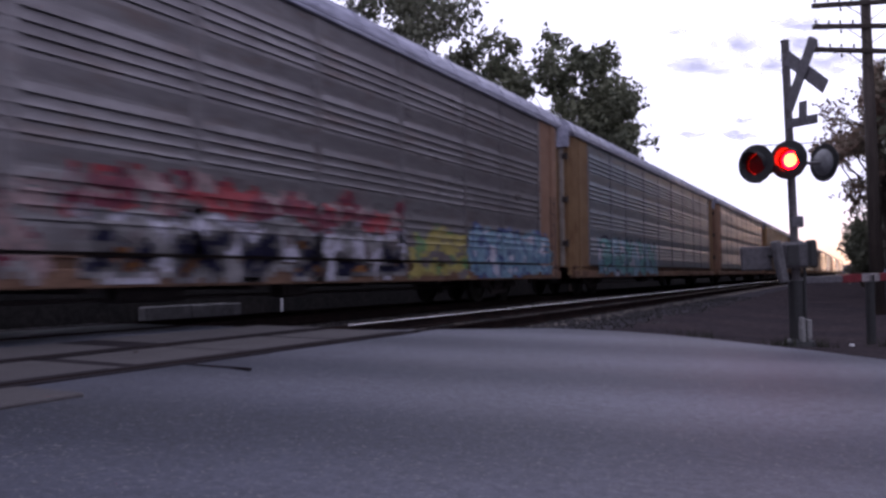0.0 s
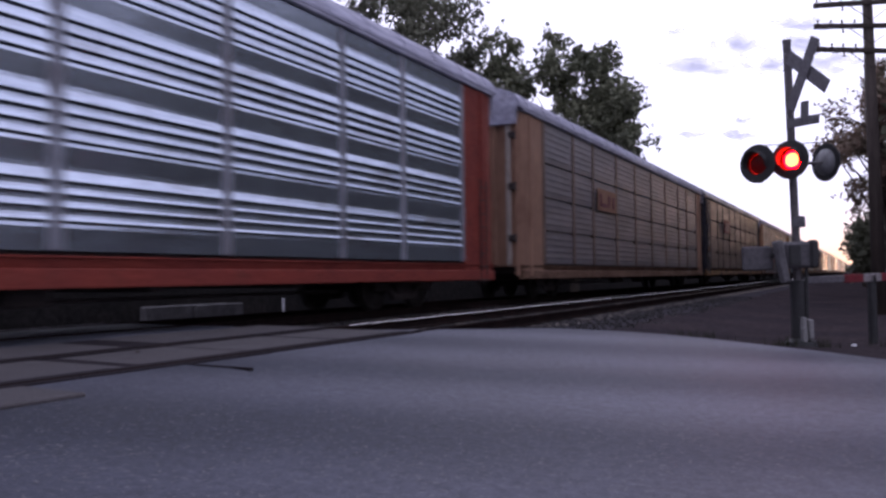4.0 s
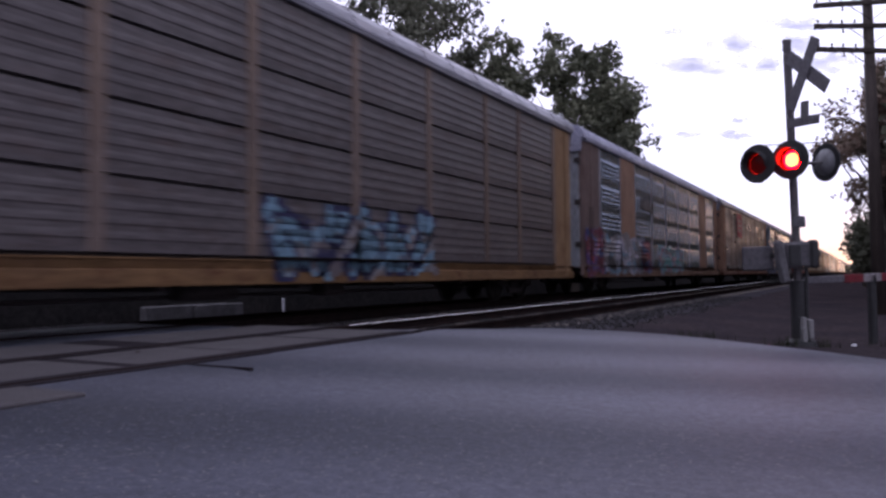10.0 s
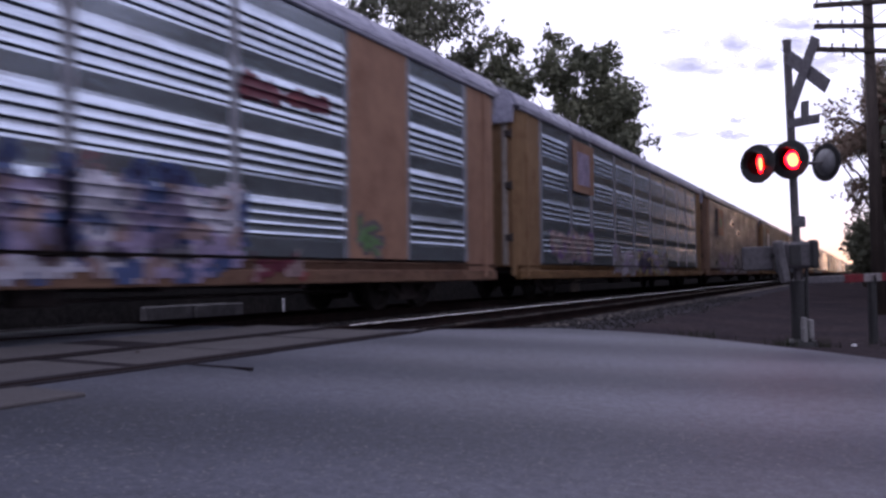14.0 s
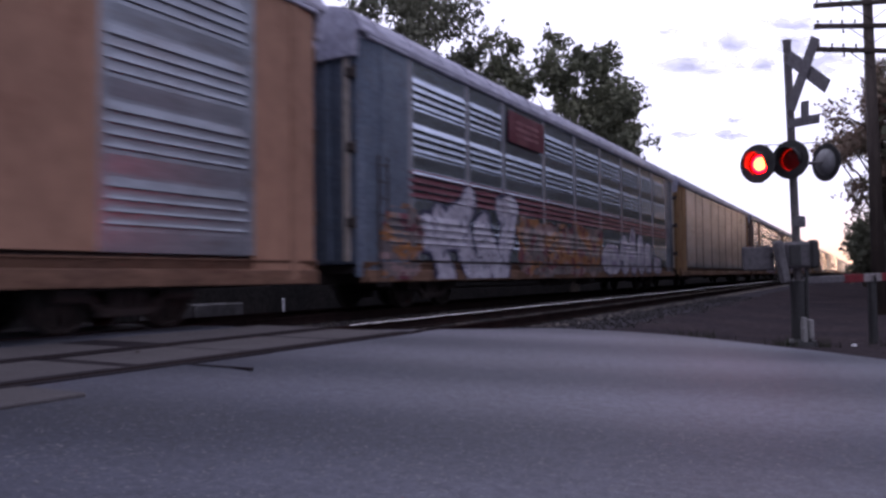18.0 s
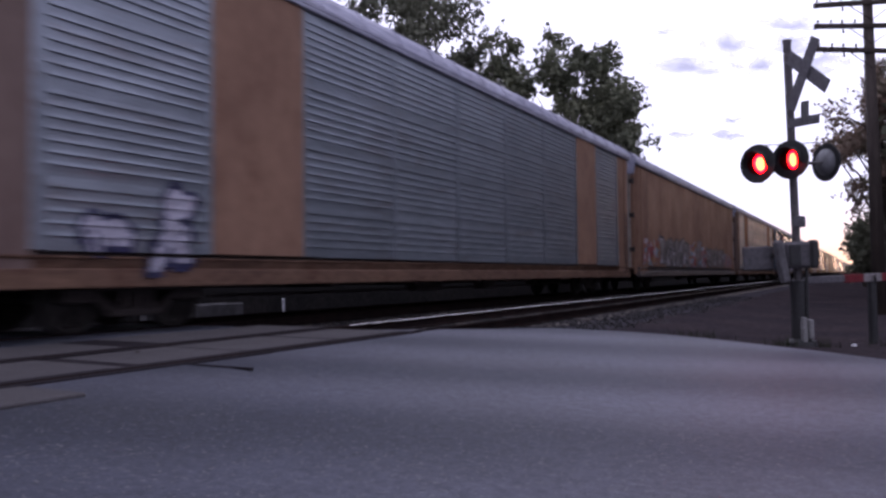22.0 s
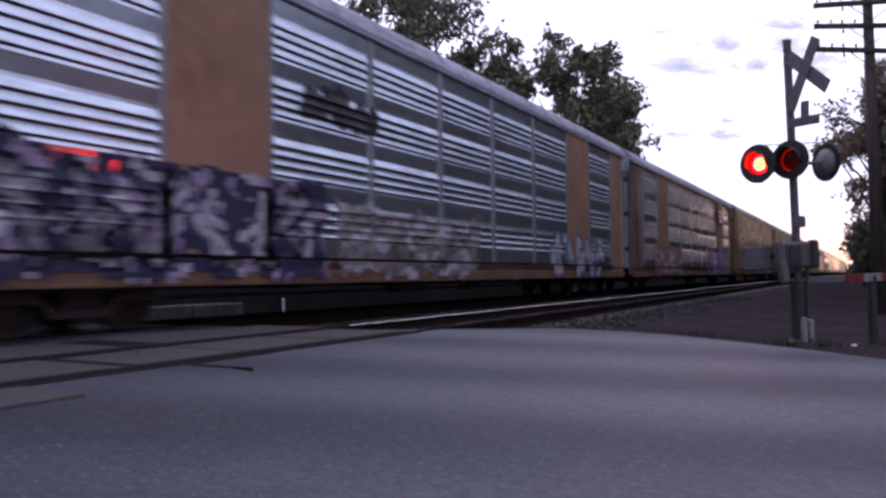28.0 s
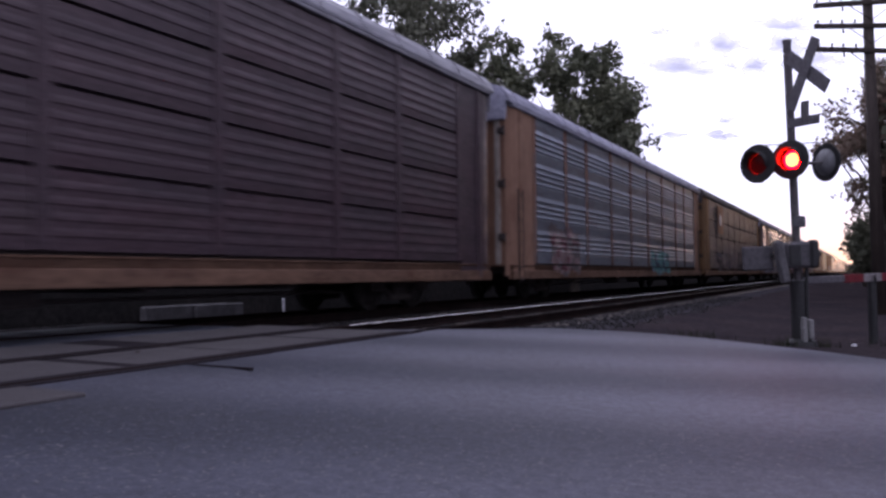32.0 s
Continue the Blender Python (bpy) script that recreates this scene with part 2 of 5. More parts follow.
M["pale_door"] = surface("pale_grey_door_paint", (0.30, 0.315, 0.345), (0.25, 0.262, 0.285), 0.5, grain=12, patch=0.9, bump=0.04, stretch=(1, 1, 0.3), dirt=(0.16, 0.13, 0.12), dirt_amount=0.5, spec=0.05)
M["end_brown"] = surface("dirty_brown_end_paint", (0.18, 0.115, 0.086), (0.14, 0.09, 0.07), 0.6, grain=6, patch=0.6, bump=0.05, stretch=(1, 0.8, 0.5), dirt=(0.08, 0.045, 0.035), dirt_amount=0.7, grit=0.16, spec=0.04)
M["end_mauve"] = surface("dull_mauve_brown_paint", (0.165, 0.118, 0.104), (0.13, 0.094, 0.086), 0.6, grain=6, patch=0.6, bump=0.05, stretch=(1, 0.8, 0.5), dirt=(0.09, 0.052, 0.046), dirt_amount=0.6, grit=0.16, spec=0.04)
M["cream"] = surface("cream_paint", (0.32, 0.285, 0.26), (0.26, 0.23, 0.21), 0.55, grain=14, patch=1.4, bump=0.05, stretch=(1, 1, 0.4), dirt=(0.2, 0.15, 0.12))
M["white"] = surface("white_paint", (0.62, 0.62, 0.65), (0.55, 0.55, 0.58), 0.5, grain=14, patch=1.4, bump=0.04, dirt=(0.3, 0.28, 0.27), dirt_amount=0.4)
M["roof"] = surface("roof_sheet", (0.34, 0.34, 0.42), (0.285, 0.285, 0.36), 0.5, metal=0.3, grain=8, patch=0.8, bump=0.05, stretch=(1, 0.25, 1), dirt=(0.2, 0.185, 0.2), dirt_amount=0.5, spec=0.05, edge=0.25)
M["roof_dark"] = surface("dirty_roof_sheet", (0.17, 0.165, 0.195), (0.13, 0.127, 0.152), 0.5, metal=0.35, grain=8, patch=0.8, bump=0.05, stretch=(1, 0.25, 1), dirt=(0.2, 0.16, 0.16), dirt_amount=0.6)
M["roof_brown"] = surface("brown_roof_sheet", (0.10, 0.088, 0.09), (0.075, 0.066, 0.068), 0.7, metal=0.1, grain=8, patch=0.8, bump=0.05, stretch=(1, 0.25, 1), dirt=(0.06, 0.045, 0.042), dirt_amount=0.6, spec=0.1)
M["sill_tan"] = surface("grimy_tan_sill", (0.14, 0.0846, 0.0594), (0.104, 0.063, 0.0468), 0.65, grain=10, patch=1.3, bump=0.06, stretch=(1, 0.5, 1), dirt=(0.07, 0.032, 0.022), dirt_amount=0.8, spec=0.04)
M["sill_ochre"] = surface("grimy_ochre_sill", (0.152, 0.0886, 0.0426), (0.107, 0.0623, 0.0344), 0.65, grain=10, patch=1.3, bump=0.06, stretch=(1, 0.5, 1), dirt=(0.07, 0.03, 0.018), dirt_amount=0.8, spec=0.04)
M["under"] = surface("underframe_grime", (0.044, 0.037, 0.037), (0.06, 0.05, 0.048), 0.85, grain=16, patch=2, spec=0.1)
M["wheel"] = surface("wheel_steel", (0.026, 0.022, 0.021), (0.018, 0.015, 0.014), 0.7, metal=0.2, grain=16, patch=3)
M["mast"] = surface("mast_aluminium", (0.105, 0.094, 0.099), (0.08, 0.072, 0.077), 0.6, metal=0.2, grain=25, patch=3, bump=0.05)
M["black"] = surface("black_paint", (0.018, 0.018, 0.02), (0.028, 0.027, 0.028), 0.6, grain=25, patch=3, bump=0.05)
M["sign_back"] = surface("sign_aluminium", (0.12, 0.112, 0.125), (0.095, 0.088, 0.10), 0.6, metal=0.2, grain=20, patch=3, bump=0.05)
M["gate_red"] = surface("gate_red", (0.16, 0.014, 0.022), (0.12, 0.012, 0.018), 0.5, grain=20, patch=2, bump=0.03)
M["gate_white"] = surface("gate_white", (0.26, 0.23, 0.235), (0.2, 0.18, 0.185), 0.5, grain=20, patch=2, bump=0.03)
M["pole_wood"] = surface("pole_wood", (0.058, 0.044, 0.038), (0.04, 0.031, 0.028), 0.9, grain=20, patch=2, stretch=(6, 6, 0.5), bump=0.5)
M["bark"] = surface("bark", (0.07, 0.055, 0.045), (0.045, 0.036, 0.03), 0.95, grain=12, patch=2, stretch=(4, 4, 0.7), bump=0.8)
M["leaf"] = surface("leaves", (0.13, 0.14, 0.095), (0.17, 0.175, 0.115), 0.7, grain=3, patch=0.5, bump=0.0, spec=0.2)
M["leaf_dark"] = surface("dark_leaves", (0.12, 0.125, 0.09), (0.155, 0.155, 0.11), 0.7, grain=3, patch=0.5, bump=0.0, spec=0.2)
# the red here is evening light put into the leaf colour
M["leaf_evening_red"] = surface("leaves_with_evening_red", (0.25, 0.165, 0.13), (0.18, 0.165, 0.12), 0.7, grain=3, patch=0.9, bump=0.0, spec=0.2)
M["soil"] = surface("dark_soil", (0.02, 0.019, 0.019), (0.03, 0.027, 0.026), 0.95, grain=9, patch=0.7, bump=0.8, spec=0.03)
M["concrete"] = surface("concrete", (0.22, 0.215, 0.215), (0.17, 0.165, 0.165), 0.85, grain=30, patch=1.5, bump=0.3)
M["insulator"] = surface("insulator_glass", (0.25, 0.3, 0.3), (0.2, 0.25, 0.25), 0.2, grain=10, patch=2, bump=0)
for key, rgb in {"g_white": (0.50, 0.48, 0.58), "g_black": (0.02, 0.02, 0.03), "g_red": (0.32, 0.045, 0.06), "g_pink": (0.38, 0.19, 0.24), "g_blue": (0.07, 0.10, 0.24),
                 "g_sky": (0.20, 0.33, 0.44), "g_teal": (0.12, 0.33, 0.34), "g_yellow": (0.38, 0.32, 0.10), "g_green": (0.14, 0.26, 0.11), "g_purple": (0.17, 0.09, 0.27),
                 "g_lilac": (0.34, 0.28, 0.44), "g_orange": (0.34, 0.15, 0.06), "g_grey": (0.25, 0.235, 0.25), "g_navy": (0.035, 0.035, 0.09), "g_maroon": (0.15, 0.03, 0.055),
                 "g_ash": (0.16, 0.135, 0.145), "g_rose": (0.30, 0.21, 0.22)}.items():
    M[key] = surface(key.replace("g_", "spray_paint_"), tuple(c * 0.72 for c in rgb), tuple(c * 0.5 for c in rgb), 0.55, grain=7, patch=2.2, bump=0.03, dirt=tuple(c * 0.4 + 0.04 for c in rgb), dirt_amount=0.6, spec=0.2)


# ---- mesh helpers ----
def mesh_from(name, verts, faces, mats, index=None, smooth=False):
    me = bpy.data.meshes.new(name)
    me.from_pydata([tuple(v) for v in verts], [], faces)
    for m in (mats if isinstance(mats, (list, tuple)) else [mats]):
        me.materials.append(m)
    if index is not None:
        me.polygons.foreach_set("material_index", index)
    if smooth:
        me.polygons.foreach_set("use_smooth", [True] * len(me.polygons))
    me.update()
    return me


class Shape:
    """Collects boxes, prisms and tubes into one mesh."""

    def __init__(self):
        self.v, self.f = [], []

    def add(self, verts, faces):
        n = len(self.v)
        self.v += [tuple(p) for p in verts]
        self.f += [tuple(i + n for i in q) for q in faces]
        return self

    def box(self, x0, x1, y0, y1, z0, z1, bevel=0.0, m=None):
        b = min(bevel, (x1 - x0) / 3, (y1 - y0) / 3, (z1 - z0) / 3)
        if b > 0:
            bm = bmesh.new()
            bmesh.ops.create_cube(bm, size=1)
            for p in bm.verts:
                p.co = Vector(((x0 + x1) / 2 + p.co.x * (x1 - x0), (y0 + y1) / 2 + p.co.y * (y1 - y0), (z0 + z1) / 2 + p.co.z * (z1 - z0)))
            bmesh.ops.bevel(bm, geom=bm.edges[:], offset=b, segments=1, affect="EDGES")
            bm.verts.ensure_lookup_table()
            vs, fs = [p.co.copy() for p in bm.verts], [[q.index for q in f.verts] for f in bm.faces]
            bm.free()
        else:
            vs = [Vector((x, y, z)) for x in (x0, x1) for y in (y0, y1) for z in (z0, z1)]
            fs = [(0, 1, 3, 2), (4, 6, 7, 5), (0, 4, 5, 1), (2, 3, 7, 6), (0, 2, 6, 4), (1, 5, 7, 3)]
        if m is not None:
            vs = [m @ p for p in vs]
        return self.add(vs, fs)

    def tube(self, a, b, r0, r1=None, n=10, caps=True):
        a, b = Vector(a), Vector(b)
        r1 = r0 if r1 is None else r1
        q = (b - a).to_track_quat("Z", "Y")
        ring = [Vector((math.cos(2 * math.pi * i / n), math.sin(2 * math.pi * i / n), 0)) for i in range(n)]
        vs = [a + q @ (p * r0) for p in ring] + [b + q @ (p * r1) for p in ring]
        fs = [(i, (i + 1) % n, n + (i + 1) % n, n + i) for i in range(n)]
        if caps:
            fs += [tuple(reversed(range(n))), tuple(range(n, 2 * n))]
        return self.add(vs, fs)

    def extrude(self, prof, y0, y1, cap=True):
        """A closed profile of (x, z) drawn along y."""
        n = len(prof)
        vs = [(x, y0, z) for x, z in prof] + [(x, y1, z) for x, z in prof]
        fs = [(i, n + i, n + (i + 1) % n, (i + 1) % n) for i in range(n)]
        if cap:
            fs += [tuple(range(n)), tuple(reversed(range(n, 2 * n)))]
        return self.add(vs, fs)

    def lathe(self, prof, origin, axis, n=20):
        """A profile of (radius, along) turned round an axis."""
        q = Vector(axis).to_track_quat("Z", "Y")
        o = Vector(origin)
        vs, fs = [], []
        for r, h in prof:
            for i in range(n):
                a = 2 * math.pi * i / n
                vs.append(o + q @ Vector((r * math.cos(a), r * math.sin(a), h)))
        for j in range(len(prof) - 1):
            for i in range(n):
                k = (i + 1) % n
                fs.append((j * n + i, j * n + k, (j + 1) * n + k, (j + 1) * n + i))
        return self.add(vs, fs)

    def mesh(self, name, mat, smooth=False):
        me = mesh_from(name, self.v, self.f, mat, None, smooth)
        bm = bmesh.new()
        bm.from_mesh(me)
        bmesh.ops.recalc_face_normals(bm, faces=bm.faces)
        bm.to_mesh(me)
        bm.free()
        return me


def part(name, data, parent, label="", at=None, material=None):
    ob = new(name, data)
    ob.parent = parent
    if at is not None:
        ob.matrix_basis = at
    if material is not None:
        ob.material_slots[0].link = "OBJECT"
        ob.material_slots[0].material = material
    if label:
        ob["label"] = label
    return ob


def thing(name, at, label, category, group="", kind=""):
    ob = new(name)
    ob.empty_display_size = 0.3
    ob.matrix_basis = at
    return tagged(ob, label, category, group, kind)


def structure(name, data, label, category="", at=None, kind="structure"):
    ob = new(name, data)
    if at is not None:
        ob.matrix_basis = at
    return tagged(ob, label, category, "", kind)


# ---- ground, road, tracks ----
def road_z(x):
    """Height of the road: level at the tracks, falling towards the road user."""
    pts = ((-60, -2.2), (-14.5, -0.75), (-11.2, -0.02), (-4.7, -0.02), (-3.0, -0.12), (-0.9, -0.25), (1.5, -0.34), (8, -0.40), (60, -0.5))
    for (a, za), (b, zb) in zip(pts, pts[1:]):
        if x <= b:
            k = max(0.0, (x - a) / (b - a))
            return za + (zb - za) * k
    return -0.5


def road_edge(x):
    """Where the asphalt ends up the track."""
    pts = ((-60, 8.2), (-7, 8.45), (-5.6, 8.7), (-4.7, 9.4), (-3.9, 10.6), (-2.6, 11.0), (-1.6, 10.9), (-0.5, 10.45), (0.5, 9.75), (3, 8.9), (60, 8.9))
    for (a, ya), (b, yb) in zip(pts, pts[1:]):
        if x <= b:
            k = max(0.0, (x - a) / (b - a))
            return ya + (yb - ya) * k
    return 9.0


def ground_z(x, y):
    bed = max(0.0, 1 - max(0.0, abs(x + 7.9) - 4.2) / 2.2)
    z = -0.36 + 0.14 * bed
    far = math.hypot(x, y)
    if far > 40:
        z -= min(1.5, (far - 40) * 0.004) * (1 - bed)
    if y < road_edge(x) + 0.3 and -8 < y:
        z = min(z, road_z(x) - 0.08)
    elif -4.5 < x < 2.5 and y < road_edge(x) + 2.5 and y > 0:
        k = min(1.0, (y - road_edge(x) - 0.3) / 2.2)
        z = (road_z(x) - 0.03) * (1 - k) + z * k if x > -3.6 else z
    return z + 0.025 * noise.noise((x * 0.9, y * 0.9, 0.3))


def ground_sheet():
    def axis(near, lo, hi):
        out, s = [], near[0]
        while s < near[1]:
            out.append(s)
            s += 0.4
        step, s = 0.6, near[1]
        while s < hi:
            out.append(s)
            s += step
            step *= 1.3
        out.append(hi)
        step, s = 0.6, near[0] - 0.6
        while s > lo:
            out.insert(0, s)
            step *= 1.3
            s -= step
        out.insert(0, lo)
        return out
    xs, ys = axis((-16, 6), -2500, 2500), axis((-10, 40), -2500, 4000)
    vs = [(x, y, ground_z(x, y)) for y in ys for x in xs]
    n = len(xs)
    fs = [(j * n + i, j * n + i + 1, (j + 1) * n + i + 1, (j + 1) * n + i) for j in range(len(ys) - 1) for i in range(n - 1)]
    return mesh_from("ground", vs, fs, M["dirt"], None, True)


structure("ground", ground_sheet(), "bare brown dirt and gravel ground beside the tracks", "ground")


def road_sheet():
    xs = sorted(set([-60, -40, -25] + [-16 + 0.5 * i for i in range(57)] + [14, 20, 40, 60]))
    xs = [x for x in xs]
    rows = 25
    vs, fs = [], []
    for x in xs:
        hi = road_edge(x)
        for j in range(rows):
            y = -7 + (hi + 7 + 0.05 * noise.noise((x * 1.7, 3.1, 0))) * j / (rows - 1)
            wave = 0.012 * noise.noise((x * 0.35, y * 0.35, 7)) if x > -4.6 else 0
            vs.append((x, y, road_z(x) + wave))
    # open strips are left where the tracks run
    for i in range(len(xs) - 1):
        mid = (xs[i] + xs[i + 1]) / 2
        for j in range(rows - 1):
            fs.append((i * rows + j, (i + 1) * rows + j, (i + 1) * rows + j + 1, i * rows + j + 1))
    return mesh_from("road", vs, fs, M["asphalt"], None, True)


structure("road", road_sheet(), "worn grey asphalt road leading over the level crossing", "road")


def rail_profile(x):
    return [(x - 0.07, -0.17), (x + 0.07, -0.17), (x + 0.07, -0.155), (x + 0.012, -0.13), (x + 0.012, -0.045), (x + 0.036, -0.035), (x + 0.036, -0.004),
            (x - 0.036, -0.004), (x - 0.036, -0.035), (x - 0.012, -0.045), (x - 0.012, -0.13), (x - 0.07, -0.155)]


def build_track(cx, label, near):
    tr = thing("railway_track", pose(cx, 0, 0), label, "railway track", "parallel railway tracks")
    for side in (-0.7535, 0.7535):
        r = part("rail", Shape().extrude(rail_profile(side), -200, 1500).mesh("rail", M["rail_rust"]), tr)
        bright = near and side < 0
        y0 = 9.1 if near else 8.0
        part("rail_head", Shape().extrude([(side + 0.024, -0.0035), (side + 0.026, 0.003), (side + 0.032, 0.003), (side + 0.036, -0.002), (side + 0.036, -0.0035)], y0, 1500).mesh("rail_head", M["rail_head" if bright else "rail_rust"]), r, "bright worn top of the rail" if bright else "")
        if near:
            part("flangeway", Shape().box(side - 0.19, side - 0.037, -7, 8.45, -0.15, -0.006).mesh("flangeway", M["rubber"]), r, "black rubber flangeway filler")
            part("flangeway", Shape().box(side + 0.037, side + 0.11, -7, 8.45, -0.15, -0.006).mesh("flangeway", M["rubber"]), r, "black rubber flangeway filler")
    tie = Shape().box(-1.3, 1.3, -0.115, 0.115, -0.36, -0.172, 0.015).mesh("tie", M["tie"])
    y = 9.0
    rnd = random.Random(5 if near else 6)
    for i in range(90 if near else 40):
        part("tie", tie, tr, at=pose(rnd.uniform(-0.05, 0.05), y, rnd.uniform(-0.012, 0.008), 0, 0, rnd.uniform(-1.5, 1.5)))
        y += 0.56
    return tr


build_track(NEAR_X, "empty railway track with one bright rail and timber ties", True)
build_track(TRAIN_X, "railway track under the passing freight train", False)


def ballast_bed():
    xs = [-13.6, -12.4, -11.7, -11.0, -10.2, -9.5, -8.7, -8.0, -7.4, -6.8, -6.2, -5.6, -5.0, -4.4, -3.9, -3.2, -2.6]
    zs = [-0.5, -0.3, -0.2, -0.185, -0.19, -0.19, -0.185, -0.24, -0.25, -0.19, -0.185, -0.19, -0.185, -0.19, -0.21, -0.3, -0.42]
    ys = [8.3 + 0.4 * i for i in range(120)] + [57 + 6 * i for i in range(20)] + [200, 300, 500, 900, 1500]
    vs = [(x, max(y, road_edge(x) - 0.15) if i == 0 else y, z + (0.02 * noise.noise((x * 2, y * 2, 1)))) for i, y in enumerate(ys) for x, z in zip(xs, zs)]
    n = len(xs)
    fs = [(j * n + i, j * n + i + 1, (j + 1) * n + i + 1, (j + 1) * n + i) for j in range(len(ys) - 1) for i in range(n - 1)]
    return mesh_from("ballast_bed", vs, fs, M["gravel"], None, True)


structure("ballast_bed", ballast_bed(), "dark crushed-stone ballast under both tracks", "ballast")


def crossing_panels():
    """Rows of heavy slabs between and beside the rails of the empty track."""
    slabs = {}
    for x0, x1, first in ((-8.05, -6.82, 1.55), (-6.48, -5.26, 1.30), (-5.02, -4.34, 1.72)):
        w = x1 - x0
        slabs[x0] = Shape().box(-w / 2, w / 2, -0.706, 0.706, -0.12, 0.0, 0.012).mesh("slab", M["panel_concrete"])
        y = first - 1.45 * 4
        row = thing("crossing_deck", pose((x0 + x1) / 2, 0, -0.008), "dark worn crossing slabs laid along the rails", "crossing deck", "rows of crossing slabs")
        rn = random.Random(int(-x0 * 10))
        while y + 0.72 < (8.42 if x0 < -5.1 else 3.4):
            part("slab", slabs[x0], row, at=pose(0, y + 0.725, rn.uniform(-0.006, 0.003), rn.uniform(-0.2, 0.2), 0, 0))
            y += 1.45
        if x0 < -5.1:
            part("joint_bed", Shape().box(-w / 2, w / 2, first - 5.8, y - 0.03, -0.10, -0.006).mesh("joint_bed", M["rubber"]), row, "dark filler in the joints between the slabs")


crossing_panels()
seam = Shape().box(-5.0, -4.3, 4.575, 4.61, -0.06, -0.012).box(-5.02, -4.99, 4.6, 5.6, -0.06, -0.012)
structure("seam", seam.mesh("seam", M["rubber"]), "dark tar seam across the asphalt beside the rail", "seam")


def ballast_stones():
    """Loose crushed stones on the ballast nearest the road."""
    rng = np.random.default_rng(4)
    k = 7000
    x, y = rng.uniform(-9.0, -2.9, k), 8.5 + 22 * rng.random(k) ** 1.4
    keep = [i for i in range(k) if y[i] > road_edge(x[i]) + 0.1]
    base = np.array([(1, 0, 0), (-1, 0, 0), (0, 1, 0), (0, -1, 0), (0, 0, 1), (0, 0, -1)], float)
    tri = [(0, 2, 4), (2, 1, 4), (1, 3, 4), (3, 0, 4), (2, 0, 5), (1, 2, 5), (3, 1, 5), (0, 3, 5)]
    vs, fs = [], []
    for i in keep:
        r = Euler(rng.uniform(0, 6.28, 3)).to_matrix()
        size = rng.uniform(0.018, 0.042)
        z = -0.19 - 0.12 * max(0.0, (x[i] + 3.9)) / 0.7 * (x[i] > -3.9)
        n = len(vs)
        for b in base * rng.uniform(0.6, 1.2, (6, 1)):
            q = r @ Vector(b * size)
            vs.append((x[i] + q.x, y[i] + q.y, z + 0.02 + q.z))
        fs += [(a + n, b + n, c + n) for a, b, c in tri]
    return mesh_from("ballast_stones", vs, fs, M["ballast"])


structure("ballast_stones", ballast_stones(), "loose grey crushed stones scattered over the track ballast", "ballast stones", kind="stuff")
for x, y, z, r, label, mat in ((-6.2, 5.05, -0.008, 0.022, "small dark stone lying on the crossing", "under"), (-0.15, 11.75, -0.30, 0.034, "scrap of white litter on the dirt by the mast", "white")):
    ob = new("pebble" if mat == "under" else "litter", Shape().lathe([(0.0, 0.0), (r, 0.0), (r * 1.1, r * 0.3), (r * 0.7, r * 0.7), (0.0, r * 0.8)], (0, 0, 0), (0, 0, 1), 9).mesh("pebble", M[mat]))
    ob.matrix_basis = pose(x, y, z)
    tagged(ob, label, "stone" if mat == "under" else "litter")

# ---- train ----
SIDE = 1.55             # half width to the panels
HALF = 11.80            # half length of the panelled side
POSTS = [-HALF, -9.14, -7.04, -4.15, -1.385, 1.385, 4.15, 7.04, 9.14, HALF]
BAYS = sorted({round(b - a, 3) for a, b in zip(POSTS, POSTS[1:])})
BOTTOM, TOP = 1.05, 5.34      # the panels stand a hand above the sill, with a dark slit between


def louvre_profile(groups, ribs, top=TOP - 0.02, bottom=BOTTOM, deep=0.06, lip=0.032, lean=0.010, gap=0.030):
    """Outline of a side panel from bottom to top: (out, z). groups: rows of open slots; ribs: pitch of plain ribs;
    lip: flare of the blades; lean: how far the plain bands bulge; gap: the slot below the blade."""
    pts, z = [], bottom
    slots = sorted(s for g in groups for s in g)
    pts.append((0.0, z))
    for s in slots:
        if ribs and len(groups[0]) == 1:
            k = pts[-1][1] + ribs
            while k < s - 0.09:
                pts += [(0.0, k - 0.035), (0.010, k - 0.01), (0.007, k + 0.04), (0.0, k + 0.085)]
                k += ribs
            pts += [(0.0, s - 0.030), (-0.10, s - 0.028), (-0.10, s + 0.024), (0.0, s + 0.026)]
            continue
        # an open slot under a flared blade; the topmost blade of a group runs out into the plain band above it
        pitch = min([q for q in slots if q > s + 0.01], default=top) - s
        h = pitch - 0.04 if pitch < 0.25 else 0.19
        if s - pts[-1][1] > 0.2:
            pts += [(lean, s - 0.075)]
        foot = 0.0 if pitch < 0.25 else -lean
        pts += [(0.0, s - gap), (-deep, s - gap + 0.002), (-deep, s + 0.014), (lip, s + 0.010), (lip * 0.36, s + 0.01 + 0.34 * (h - 0.01)), (foot + lip * 0.08, s + 0.01 + 0.70 * (h - 0.01)), (foot, s + h)]
    if ribs:
        k = pts[-1][1] + ribs
        while k < top - 0.09:
            pts += [(0.0, k - 0.035), (0.010, k - 0.01), (0.007, k + 0.04), (0.0, k + 0.085)]
            k += ribs
    pts.append((0.0, top))
    return pts


def group(lo, hi, n):
    return [lo + (hi - lo) * i / (n - 1) for i in range(n)]


